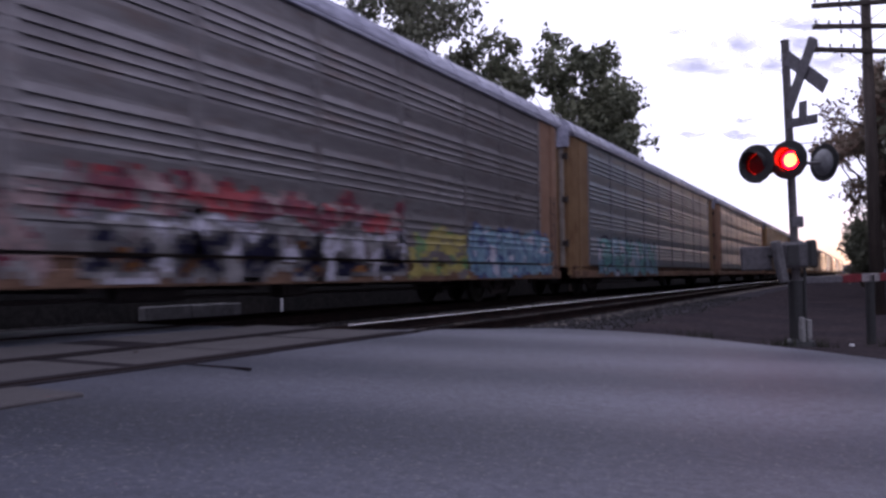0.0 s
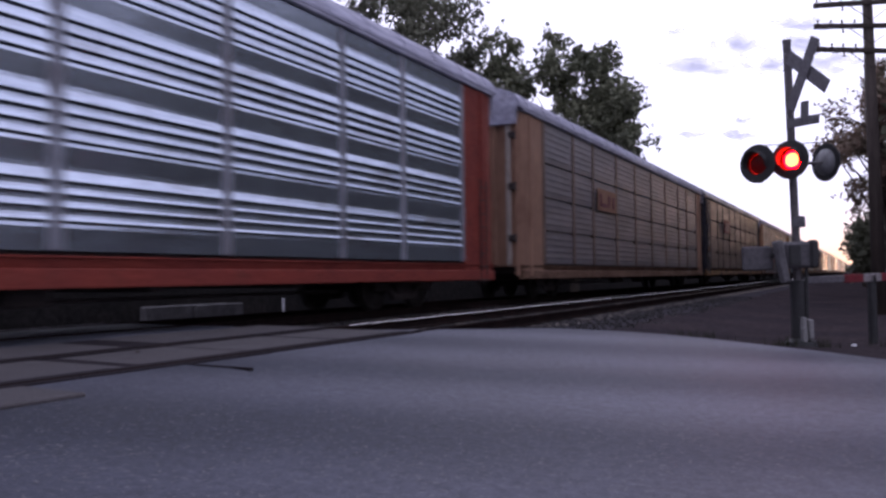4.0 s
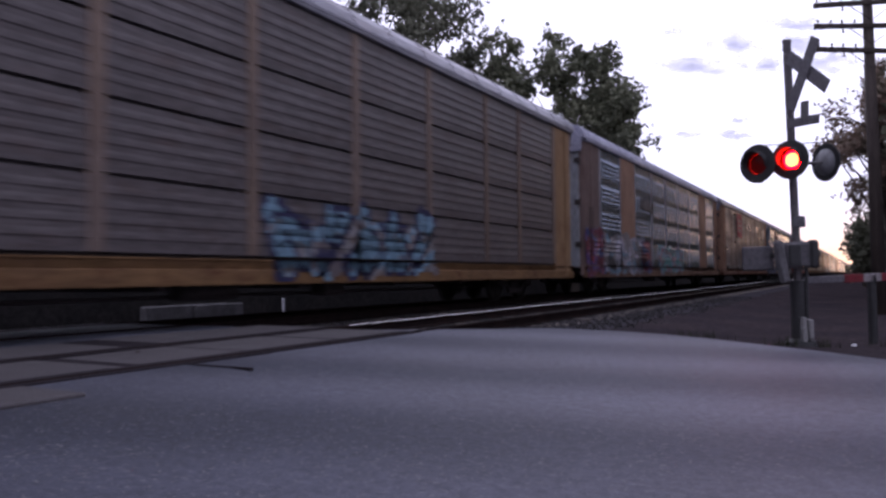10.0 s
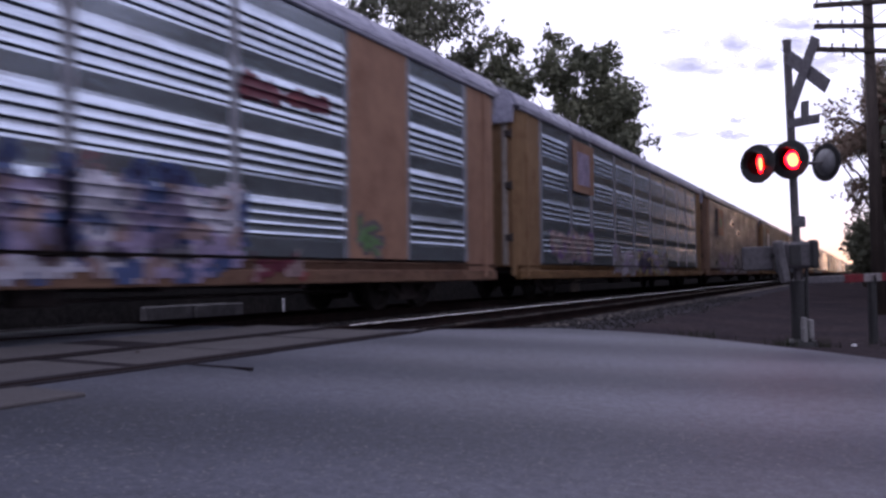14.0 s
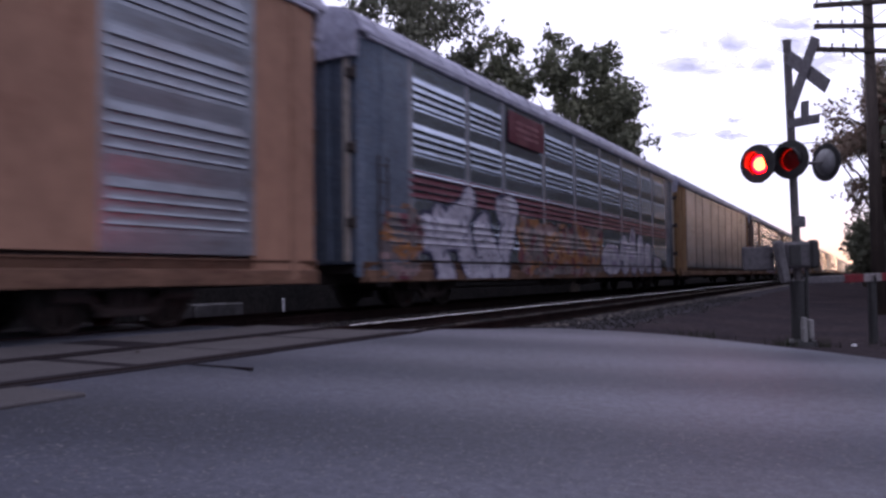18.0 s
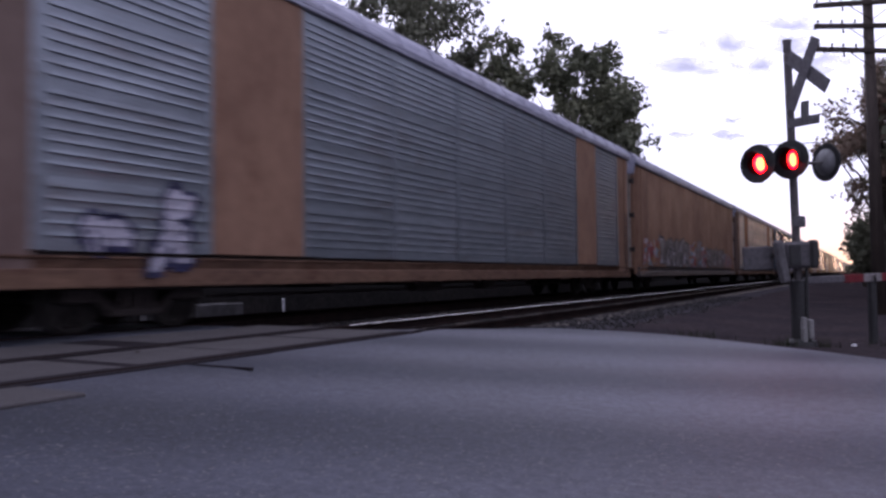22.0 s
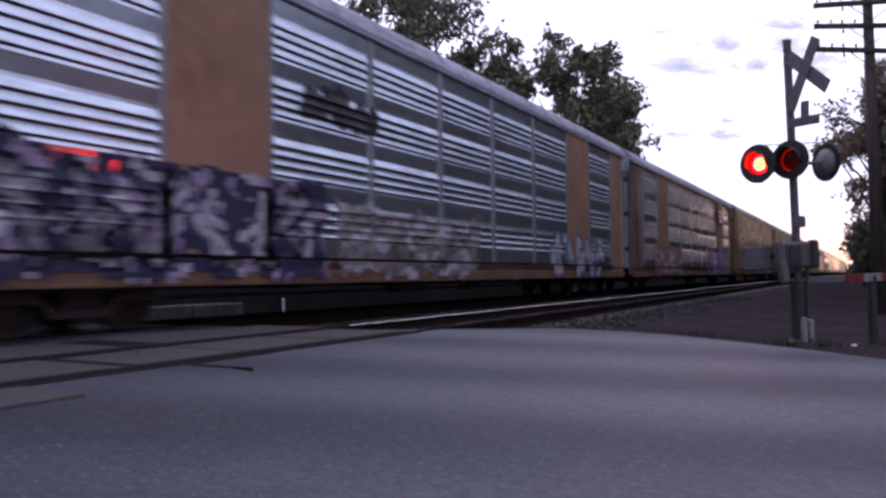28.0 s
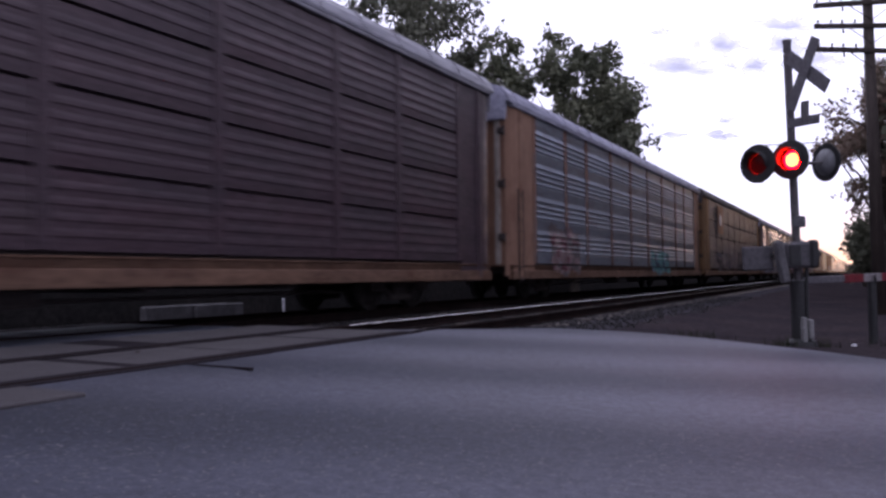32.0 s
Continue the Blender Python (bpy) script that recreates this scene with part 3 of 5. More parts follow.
GROUPS = (1.40, 2.38, 3.36, 4.34)        # lowest slot of each group of louvres
STYLES = {
    "louvre": louvre_profile([group(lo, lo + 0.48, 4) for lo in GROUPS], 0),
    "slot": louvre_profile([[2.04], [3.03], [4.07]], 0.19),
    "shallow": louvre_profile([group(lo, lo + 0.48, 4) for lo in GROUPS], 0, deep=0.04, lip=0.022, lean=0.007, gap=0.017),
    "dense": louvre_profile([group(1.22, 1.80, 5), group(2.06, 2.90, 7), group(3.12, 3.96, 7), group(4.20, 5.12, 8)], 0, deep=0.035, lip=0.012, lean=0.004, gap=0.012),
    "solid": [(0.0, BOTTOM), (0.0, TOP - 0.02)],
}


def panel_mesh(style, wide):
    prof = STYLES[style]
    n = len(prof)
    gap = 0.002 if style == "solid" else 0.03 if style == "slot" else 0.085
    a, b = -wide / 2 + gap, wide / 2 - gap
    vs = [(x, a, z) for x, z in prof] + [(x, b, z) for x, z in prof]
    fs = [(i, n + i, n + i + 1, i + 1) for i in range(n - 1)]
    return mesh_from("panel_" + style, vs, fs, M["galv"])


PANELS = {(k, w): panel_mesh(k, w) for k in STYLES for w in BAYS}
POST = Shape().box(-0.10, 0.02, -0.12, 0.12, BOTTOM, TOP, 0.012).mesh("post", M["galv"])
POST_THIN = Shape().box(-0.03, 0.012, -0.105, 0.105, BOTTOM, TOP, 0.01).mesh("post_thin", M["galv"])
POST_WIDE = Shape().box(-0.03, 0.020, -0.13, 0.13, BOTTOM, TOP, 0.006).mesh("post_wide", M["galv"])
SOLID = {w: Shape().box(-0.02, 0.02, -w / 2 + 0.02, w / 2 - 0.02, BOTTOM, TOP, 0.01).mesh("solid_panel", M["tan"]) for w in BAYS}
SILL = (Shape().extrude([(-0.12, 0.60), (0.03, 0.60), (0.036, 0.62), (0.030, 0.82), (0.022, 0.83), (-0.03, 0.845), (0.012, 0.965), (0.034, 0.97), (0.034, 0.995), (-0.12, 0.995)], -13.46, 13.46)).mesh("side_sill", M["tan"])
CHORD = Shape().extrude([(-0.10, 5.32), (0.05, 5.32), (0.07, 5.34), (0.07, 5.40), (-0.10, 5.42)], -13.46, 13.46).mesh("top_chord", M["galv_dull"])


def roof_mesh():
    half = [(1.62, 5.41), (1.62, 5.47), (1.55, 5.65), (1.38, 5.84), (1.0, 5.99), (0.5, 6.07)]
    prof = [(-x, z) for x, z in half] + [(0, 6.10)] + half[::-1]
    s = Shape().extrude(prof, -13.66, 13.66)
    rib = [(x * 1.004, z + 0.018) for x, z in prof[1:-1]]
    for i in range(21):
        y = -13.1 + i * 1.31
        s.extrude(rib + [(1.5, 5.42), (-1.5, 5.42)], y - 0.03, y + 0.03)
    return s.mesh("roof", M["roof"])


ROOF = roof_mesh()
_cap = [(-1.50, 4.95), (1.46, 4.95), (1.52, 5.47), (1.44, 5.64), (1.28, 5.80), (0.92, 5.94), (0.45, 6.02), (0, 6.05), (-0.45, 6.02), (-0.92, 5.94), (-1.28, 5.80), (-1.52, 5.47)]
ROOF_END = Shape().extrude(_cap, 13.56, 13.70).mesh("roof_end", M["roof"])
FAR_WALL = Shape().box(-1.56, -1.50, -13.4, 13.4, 0.7, 5.40).mesh("far_wall", M["galv_dull"])
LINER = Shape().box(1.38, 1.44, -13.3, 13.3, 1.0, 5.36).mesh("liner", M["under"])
DECK = Shape().box(-1.45, 1.42, -13.2, 13.2, 0.78, 0.95).box(-0.35, 0.35, -13.6, 13.6, 0.55, 0.78).mesh("underframe", M["under"])
BEARER = Shape().box(-1.40, 1.40, -0.10, 0.10, 0.52, 0.78, 0.02).mesh("cross_bearer", M["under"])
TANK = Shape().tube((0, -0.6, 0.52), (0, 0.6, 0.52), 0.16, 0.16, 14).mesh("air_tank", M["under"])
VALVE = Shape().box(-0.2, 0.2, -0.3, 0.3, 0.36, 0.74, 0.04).mesh("brake_valve", M["under"])
RIGGING = Shape().tube((0, -8.2, 0.42), (0, 8.2, 0.42), 0.03, 0.03, 8).mesh("brake_rod", M["under"])


def end_side_mesh():
    """The plain side plate of a car's end, towards +y, turned in at the corner."""
    s = Shape().add([(x, y, z) for z in (0.70, 5.40) for x, y in ((1.50, 11.88), (1.555, 11.88), (1.555, 13.15), (1.52, 13.41), (1.42, 13.54), (1.36, 13.54), (1.46, 13.35), (1.50, 13.07))],
                    [(i, (i + 1) % 8, 8 + (i + 1) % 8, 8 + i) for i in range(8)] + [tuple(range(8)), tuple(range(15, 7, -1))])
    return s.mesh("end_side", M["tan"])


def corner_post_mesh():
    s = Shape().box(1.40, 1.585, 12.76, 12.94, 0.66, 5.42, 0.02)
    return s.mesh("corner_post", M["tan"])


END_DOOR = Shape().box(-1.44, 1.40, 13.45, 13.55, 0.95, 5.35, 0.01).mesh("end_door", M["tan"])
DOOR_RIB = Shape().box(-0.07, 0.07, 13.55, 13.62, 1.0, 5.3, 0.012).mesh("door_rib", M["tan"])
HINGE = Shape().box(1.22, 1.40, 13.55, 13.65, -0.09, 0.09, 0.015).tube((1.41, 13.60, -0.13), (1.41, 13.60, 0.13), 0.03, n=8).mesh("door_hinge", M["under"])
CORNER_POST = corner_post_mesh()
DOOR_LEAF = Shape().box(0.72, 1.36, 13.55, 13.61, 0.98, 5.32, 0.012).mesh("door_leaf_edge", M["pale_door"])


def ladder_mesh():
    s = Shape()
    for y in (12.72, 13.04):
        s.box(1.57, 1.59, y - 0.02, y + 0.02, 0.5, 3.1)
    for i in range(8):
        s.tube((1.585, 12.72, 0.6 + i * 0.33), (1.585, 13.04, 0.6 + i * 0.33), 0.014, n=6)
    return s.mesh("ladder", M["under"])


END_SIDE, LADDER = end_side_mesh(), ladder_mesh()
COUPLER = Shape().box(-0.14, 0.14, 13.3, 14.05, 0.70, 0.96, 0.03).box(-0.2, 0.16, 13.95, 14.19, 0.66, 1.0, 0.05).mesh("coupler", M["under"])
BOLSTER = Shape().box(-0.95, 0.95, -0.2, 0.2, 0.38, 0.62, 0.03).mesh("bolster", M["under"])


def side_frame_mesh():
    s = Shape()
    s.box(-0.07, 0.07, -1.15, -0.65, 0.40, 0.60, 0.03).box(-0.07, 0.07, 0.65, 1.15, 0.40, 0.60, 0.03)
    s.box(-0.06, 0.06, -0.75, 0.75, 0.55, 0.68, 0.02).box(-0.06, 0.06, -0.45, 0.45, 0.20, 0.32, 0.02)
    for q in (-1, 1):
        s.box(-0.05, 0.05, -0.30, 0.30, -0.05, 0.05, 0.01, pose(0, q * 0.56, 0.42, q * 40))
    for y in (-0.22, -0.07, 0.08, 0.23):
        s.tube((0, y, 0.32), (0, y, 0.55), 0.06, n=8)
    return s.mesh("side_frame", M["under"])


SIDE_FRAME = side_frame_mesh()


def wheelset_mesh():
    s = Shape().tube((-1.0, 0, 0), (1.0, 0, 0), 0.075, n=10)
    prof = [(0.08, -0.06), (0.16, -0.06), (0.36, -0.02), (0.39, -0.065), (0.455, -0.065), (0.455, 0.045), (0.48, 0.055), (0.48, 0.075), (0.40, 0.075), (0.36, 0.03), (0.16, 0.03), (0.08, 0.06)]
    for sx in (-1, 1):
        s.lathe(prof, (sx * 0.76, 0, 0), (-sx, 0, 0), 24)
        s.box(-0.05, 0.05, -0.02, 0.02, 0.17, 0.33, 0, pose(sx * 0.79, 0, 0))
    return s.mesh("wheelset", M["wheel"])


WHEELSET = wheelset_mesh()


def field(Y, Z, fy, fz, seed):
    """Smooth noise over a grid of places on the side."""
    return np.array([[noise.noise((y * fy, z * fz, seed)) for z in Z] for y in Y])


def graffiti_mesh(name, style, y0, y1, z0, z1, colors, letters, seed, mode="letters", plain=(), thick=1.0):
    """Sprayed paint that follows the panel's ribs, without words. colors: fill, outline, backing, splash.
    mode: letters with a backing, outline letters alone, bubble letters, or a mixed cloud of colours."""
    rnd = random.Random(seed)
    prof = [p for p in STYLES[style]]
    if style == "solid":
        prof = [(0.0, BOTTOM + 0.05 * i) for i in range(86)]
    rows = []
    for (xa, za), (xb, zb) in zip(prof, prof[1:]):
        n = max(1, int(abs(zb - za) / 0.06))
        for i in range(n):
            rows.append((xa + (xb - xa) * i / n, za + (zb - za) * i / n))
    rows.append(prof[-1])
    sill = [(0.042, 0.64), (0.042, 0.72), (0.040, 0.80), (0.038, 0.86), (0.040, 0.92), (0.046, 0.97), (0.046, 0.994)]
    rows = [(max(r[0], -0.014), r[1]) for r in sill + rows if z0 - 0.25 <= r[1] <= z1 + 0.3]
    step = 0.05
    cols = int((y1 - y0 + 0.6) / step)
    span = (y1 - y0) / max(1, letters)
    Y = np.array([y0 - 0.3 + step * i for i in range(cols)])
    Z = np.array([r[1] for r in rows])
    YY, ZZ = np.meshgrid(Y, Z, indexing="ij")
    warp_y, warp_z = field(Y, Z, 1.1, 1.3, seed), field(Y + 7, Z, 1.3, 1.1, seed)
    fray = field(Y, Z, 6.0, 7.0, seed + 3)
    A, B = YY + 0.22 * warp_y, ZZ + 0.18 * warp_z
    dist = np.full(A.shape, 9.0)
    for i in range(letters if mode != "mix" else 0):
        c = y0 + span * (i + 0.5)
        if mode == "bubble":
            top = z1 - (rnd.choice((0.0, 0.1, 0.35, 0.5)) if letters > 1 else 0.0) * (z1 - z0)
            rz = (top - z0) / 2
            ry = span * rnd.uniform(0.42, 0.54)
            q = (np.abs((YY + 0.1 * warp_y - c) / ry) ** 2.4 + np.abs((ZZ + 0.08 * warp_z - z0 - rz) / rz) ** 2.4) ** (1 / 2.4)
            dist = np.minimum(dist, (q - 1) * min(ry, rz) + 0.05)
            continue
        for k in range(rnd.choice((3, 4, 4, 5))):
            ay, az = c + rnd.uniform(-0.34, 0.34) * span, rnd.uniform(z0 + 0.1, z1 - 0.1)
            by, bz = c + rnd.uniform(-0.40, 0.40) * span, rnd.choice((z0 + 0.15, z1 - 0.15, (z0 + z1) / 2))
            r = thick * rnd.uniform(0.10, 0.165) * min(span, (z1 - z0))
            dy, dz = by - ay, bz - az
            k = np.clip(((A - ay) * dy + (B - az) * dz) / (dy * dy + dz * dz + 1e-6), 0, 1)
            dist = np.minimum(dist, np.hypot(A - ay - k * dy, B - az - k * dz) - r)
    box = np.minimum(np.minimum(YY - y0, y1 - YY), np.minimum(ZZ - z0, z1 - ZZ)) + 0.25 * warp_y + 0.12 * warp_z + 0.10 * fray
    kind = np.full(A.shape, -1)
    blot, blot2, blot3 = field(Y, Z, 0.9, 2.0, seed + 31), field(Y, Z, 1.7, 3.2, seed + 41), field(Y, Z, 2.6, 2.6, seed + 51)
    if mode == "mix":
        on = box > 0.02
        kind[on] = 2
        kind[on & (blot + 0.4 * fray > 0.02)] = 0
        kind[on & (blot2 + 0.4 * fray > 0.22)] = 3
        kind[on & (blot3 + 0.3 * fray > 0.27)] = 1
        kind[on & (fray > 0.42) & (blot2 < 0)] = -1
    else:
        if mode == "letters":
            kind[box > 0.02] = 2
            kind[(box > 0.1) & (blot > 0.22)] = 3
        edge = 0.05 if mode == "bubble" else 0.085
        kind[dist + 0.03 * fray < edge] = 1
        kind[dist + 0.03 * fray < 0.0] = 0
        kind[(dist < -0.02) & (blot2 + 0.2 * fray > 0.33)] = 3
        kind[(np.abs(blot3) < 0.03) & (box > 0.12) & (kind == 0)] = 1
    nz = len(rows)
    vs = []
    for y in Y:
        on = style != "solid" and any(abs(y - p) < (0.14 if style == "slot" else 0.115) for p in POSTS)
        flat = any(POSTS[b] + 0.01 < y < POSTS[b + 1] - 0.01 for b in plain)
        for x, z in rows:
            vs.append((SIDE + ((0.032 if style == "slot" else 0.030) if on and z > 1.0 else 0.026 if flat and z > 1.0 else 0.063 if abs(y) > HALF + 0.05 and z > 1.0 and abs(abs(y) - 12.85) < 0.12 else x + 0.012), y, z))
    fs, idx = [], []
    for i in range(cols - 1):
        for j in range(nz - 1):
            k = kind[i, j]
            if k >= 0 and not (rows[j][1] < 1.0 < rows[j + 1][1]):
                fs.append((i * nz + j, (i + 1) * nz + j, (i + 1) * nz + j + 1, i * nz + j + 1))
                idx.append(int(k))
    return mesh_from(name, vs, fs, [M[c] for c in colors], idx)


def stripe_mesh(y0, y1, slot, mat):
    """A painted band along one louvre blade of the side, over the posts' edges."""
    rows = [(0.032, slot + 0.011), (0.0115, slot + 0.047), (0.0026, slot + 0.087), (0.0, slot + 0.12)]
    n = len(rows)
    vs = [(SIDE + x + 0.005, y, z) for y in (y0, y1) for x, z in rows]
    return mesh_from("stripe", vs, [(i, n + i, n + i + 1, i + 1) for i in range(n - 1)], mat)


def sign_mesh(y0, y1, z0, z1, mat):
    return Shape().box(SIDE + 0.058, SIDE + 0.085, y0, y1, z0, z1, 0.008).mesh("sign_panel", mat)


def autorack(n, spec):
    """One covered car carrier. n: its place in the train, counted forwards."""
    car = thing("autorack_wagon", pose(TRAIN_X, n * CAR, 0), spec["label"], "railway wagon", "wagons of the freight train")
    skin, frame_m, sill_m = M[spec["skin"]], M[spec["post"]], M[spec["sill"]]
    style = spec.get("style", "louvre")
    part("underframe", DECK, car, "grimy black underframe")
    part("roof", ROOF, car, material=M[spec.get("roof", "roof")])
    part("far_wall", FAR_WALL, car)
    for y in (-6.0, -3.0, 0.0, 3.0, 6.0):
        part("cross_bearer", BEARER, car, at=pose(0, y, 0))
    part("air_tank", TANK, car, at=pose(0.75, -1.6, 0))
    part("brake_valve", VALVE, car, at=pose(0.85, 1.4, 0))
    part("brake_rod", RIGGING, car, at=pose(0.55, 0, 0))
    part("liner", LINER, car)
    part("side_sill", SILL, car, at=pose(SIDE, 0, 0), material=sill_m)
    part("top_chord", CHORD, car, at=pose(SIDE, 0, 0), material=M[spec.get("chord", spec.get("roof", "roof"))])
    for i, (a, b) in enumerate(zip(POSTS, POSTS[1:])):
        if i in spec.get("tan_bays", ()):
            part("side_panel", SOLID[round(b - a, 3)], car, "plain painted panel", pose(SIDE, (a + b) / 2, 0), M[spec.get("tan_mat", "tan")])
        else:
            part("side_panel", PANELS[style, round(b - a, 3)], car, "", pose(SIDE, (a + b) / 2, 0), skin)
    if style != "solid":
        for i, y in enumerate(POSTS):
            part("post", POST if style == "slot" else POST_WIDE if spec.get("wide_posts") else POST_THIN, car, "", pose(SIDE, y, 0), frame_m)
    for q in (1, -1):
        end_m = M[spec.get("front", spec["end"]) if q > 0 else spec["end"]]
        part("end_side", END_SIDE if q > 0 else END_SIDE_B, car, material=end_m)
        part("corner_post", CORNER_POST if q > 0 else CORNER_POST_B, car, material=end_m)
        door = part("end_door", END_DOOR if q > 0 else END_DOOR_B, car, material=M[spec.get("door", spec["end"])])
        for x in (1.2, 0.75, 0.3, -0.3, -0.75, -1.2)[2 if spec.get("tan_bays") else 0:]:
            part("door_rib", DOOR_RIB if q > 0 else DOOR_RIB_B, door, at=pose(x, 0, 0), material=M["cream" if x == 1.2 and spec.get("strip", True) else spec.get("door", spec["end"])])
        if spec.get("tan_bays"):
            part("door_leaf_edge", DOOR_LEAF if q > 0 else DOOR_LEAF_B, door, "pale grey folded door leaf")
        for k in range(3):
            part("door_hinge", HINGE if q > 0 else HINGE_B, door, "black door hinge", pose(0, 0, 1.75 + 1.45 * k))
        part("roof_end", ROOF_END if q > 0 else ROOF_END_B, car, "sheet closing the roof end", material=M[spec.get("cap", spec.get("roof", "roof"))])
        part("coupler", COUPLER if q > 0 else COUPLER_B, car)
        if n % 3 == 1 and n != -8:
            part("ladder", LADDER if q > 0 else LADDER_B, car, material=M[spec.get("ladder", "under")])
        truck = part("truck", BOLSTER, car, "", pose(0, q * 10.0, 0))
        for sx in (-1, 1):
            part("side_frame", SIDE_FRAME, truck, "", pose(sx * 1.0, 0, 0))
        for yy in (-0.86, 0.86):
            w = part("wheelset", WHEELSET, truck, "", pose(0, yy, 0.455))
            if n <= 1:
                WHEELS.append((w, n, yy))
    for y, z, h, mat in spec.get("placards", ()):
        part("placard", Shape().box(1.555, 1.568, y - 0.2, y + 0.2, z, z + h, 0.004).mesh("placard", M[mat]), car, "small worn stencil plate on the wagon's end")
    for sg in spec.get("signs", ()):
        y0, y1, z0, z1, mat, mark = sg
        plate = part("sign_panel", sign_mesh(y0, y1, z0, z1, M[mat]), car, "plain coloured sign plate on the side")
        if mark:
            mk, kind = mark
            w, h = y1 - y0, z1 - z0
            x = SIDE + 0.086
            pieces = []
            if kind == "bars":
                pieces = [(0.18, 0.82, 0.25 + 0.2 * k, 0.35 + 0.2 * k) for k in range(3)]
            elif kind == "plate":
                pieces = [(0.2, 0.78, 0.15, 0.8)]
            elif kind == "bent":
                pieces = [(0.1, 0.2, 0.2, 0.75), (0.205, 0.48, 0.18, 0.36), (0.55, 0.65, 0.2, 0.75), (0.8, 0.9, 0.2, 0.75)]
            else:
                part("mark", Shape().lathe([(0.001, 0.008), (h * 0.21, 0.008), (h * 0.21, 0)], (x, (y0 + y1) / 2, (z0 + z1) / 2), (1, 0, 0), 20).mesh("mark", M[mk]), plate)
            for ya, yb, za, zb in pieces:
                part("mark", Shape().box(x, x + 0.007, y0 + w * ya, y0 + w * yb, z0 + h * za, z0 + h * zb, 0.002).mesh("mark", M[mk]), plate)
    for st in spec.get("stripes", ()):
        part("stripe", stripe_mesh(*st[:3], M[st[3]]), car, "painted stripe along the side")
    for i, g in enumerate(spec.get("tags", ())):
        y0, y1, z0, z1, colors, letters = g[:6]
        part("graffiti", graffiti_mesh("graffiti", style, y0, y1, z0, z1, colors, letters, 100 + 7 * n + i, g[6] if len(g) > 6 else "letters", spec.get("tan_bays", ()), g[7] if len(g) > 7 else 1.0), car, "sprayed graffiti lettering")
    return car


def mirrored(me, name):
    vs = [(v.co.x, -v.co.y, v.co.z) for v in me.vertices]
    fs = [tuple(reversed(p.vertices)) for p in me.polygons]
    return mesh_from(name, vs, fs, me.materials[0])


ROOF_END_B, HINGE_B = mirrored(ROOF_END, "roof_end_b"), mirrored(HINGE, "door_hinge_b")
CORNER_POST_B, DOOR_RIB_B = mirrored(CORNER_POST, "corner_post_b"), mirrored(DOOR_RIB, "door_rib_b")
END_SIDE_B, END_DOOR_B, COUPLER_B, LADDER_B = mirrored(END_SIDE, "end_side_b"), mirrored(END_DOOR, "end_door_b"), mirrored(COUPLER, "coupler_b"), mirrored(LADDER, "ladder_b")
DOOR_LEAF_B = mirrored(DOOR_LEAF, "door_leaf_edge_b")
WHEELS, CARS = [], []
SILVER = dict(skin="galv", post="post_grey", end="tan", sill="sill_tan", label="silver louvred steel autorack wagon with tan ends")
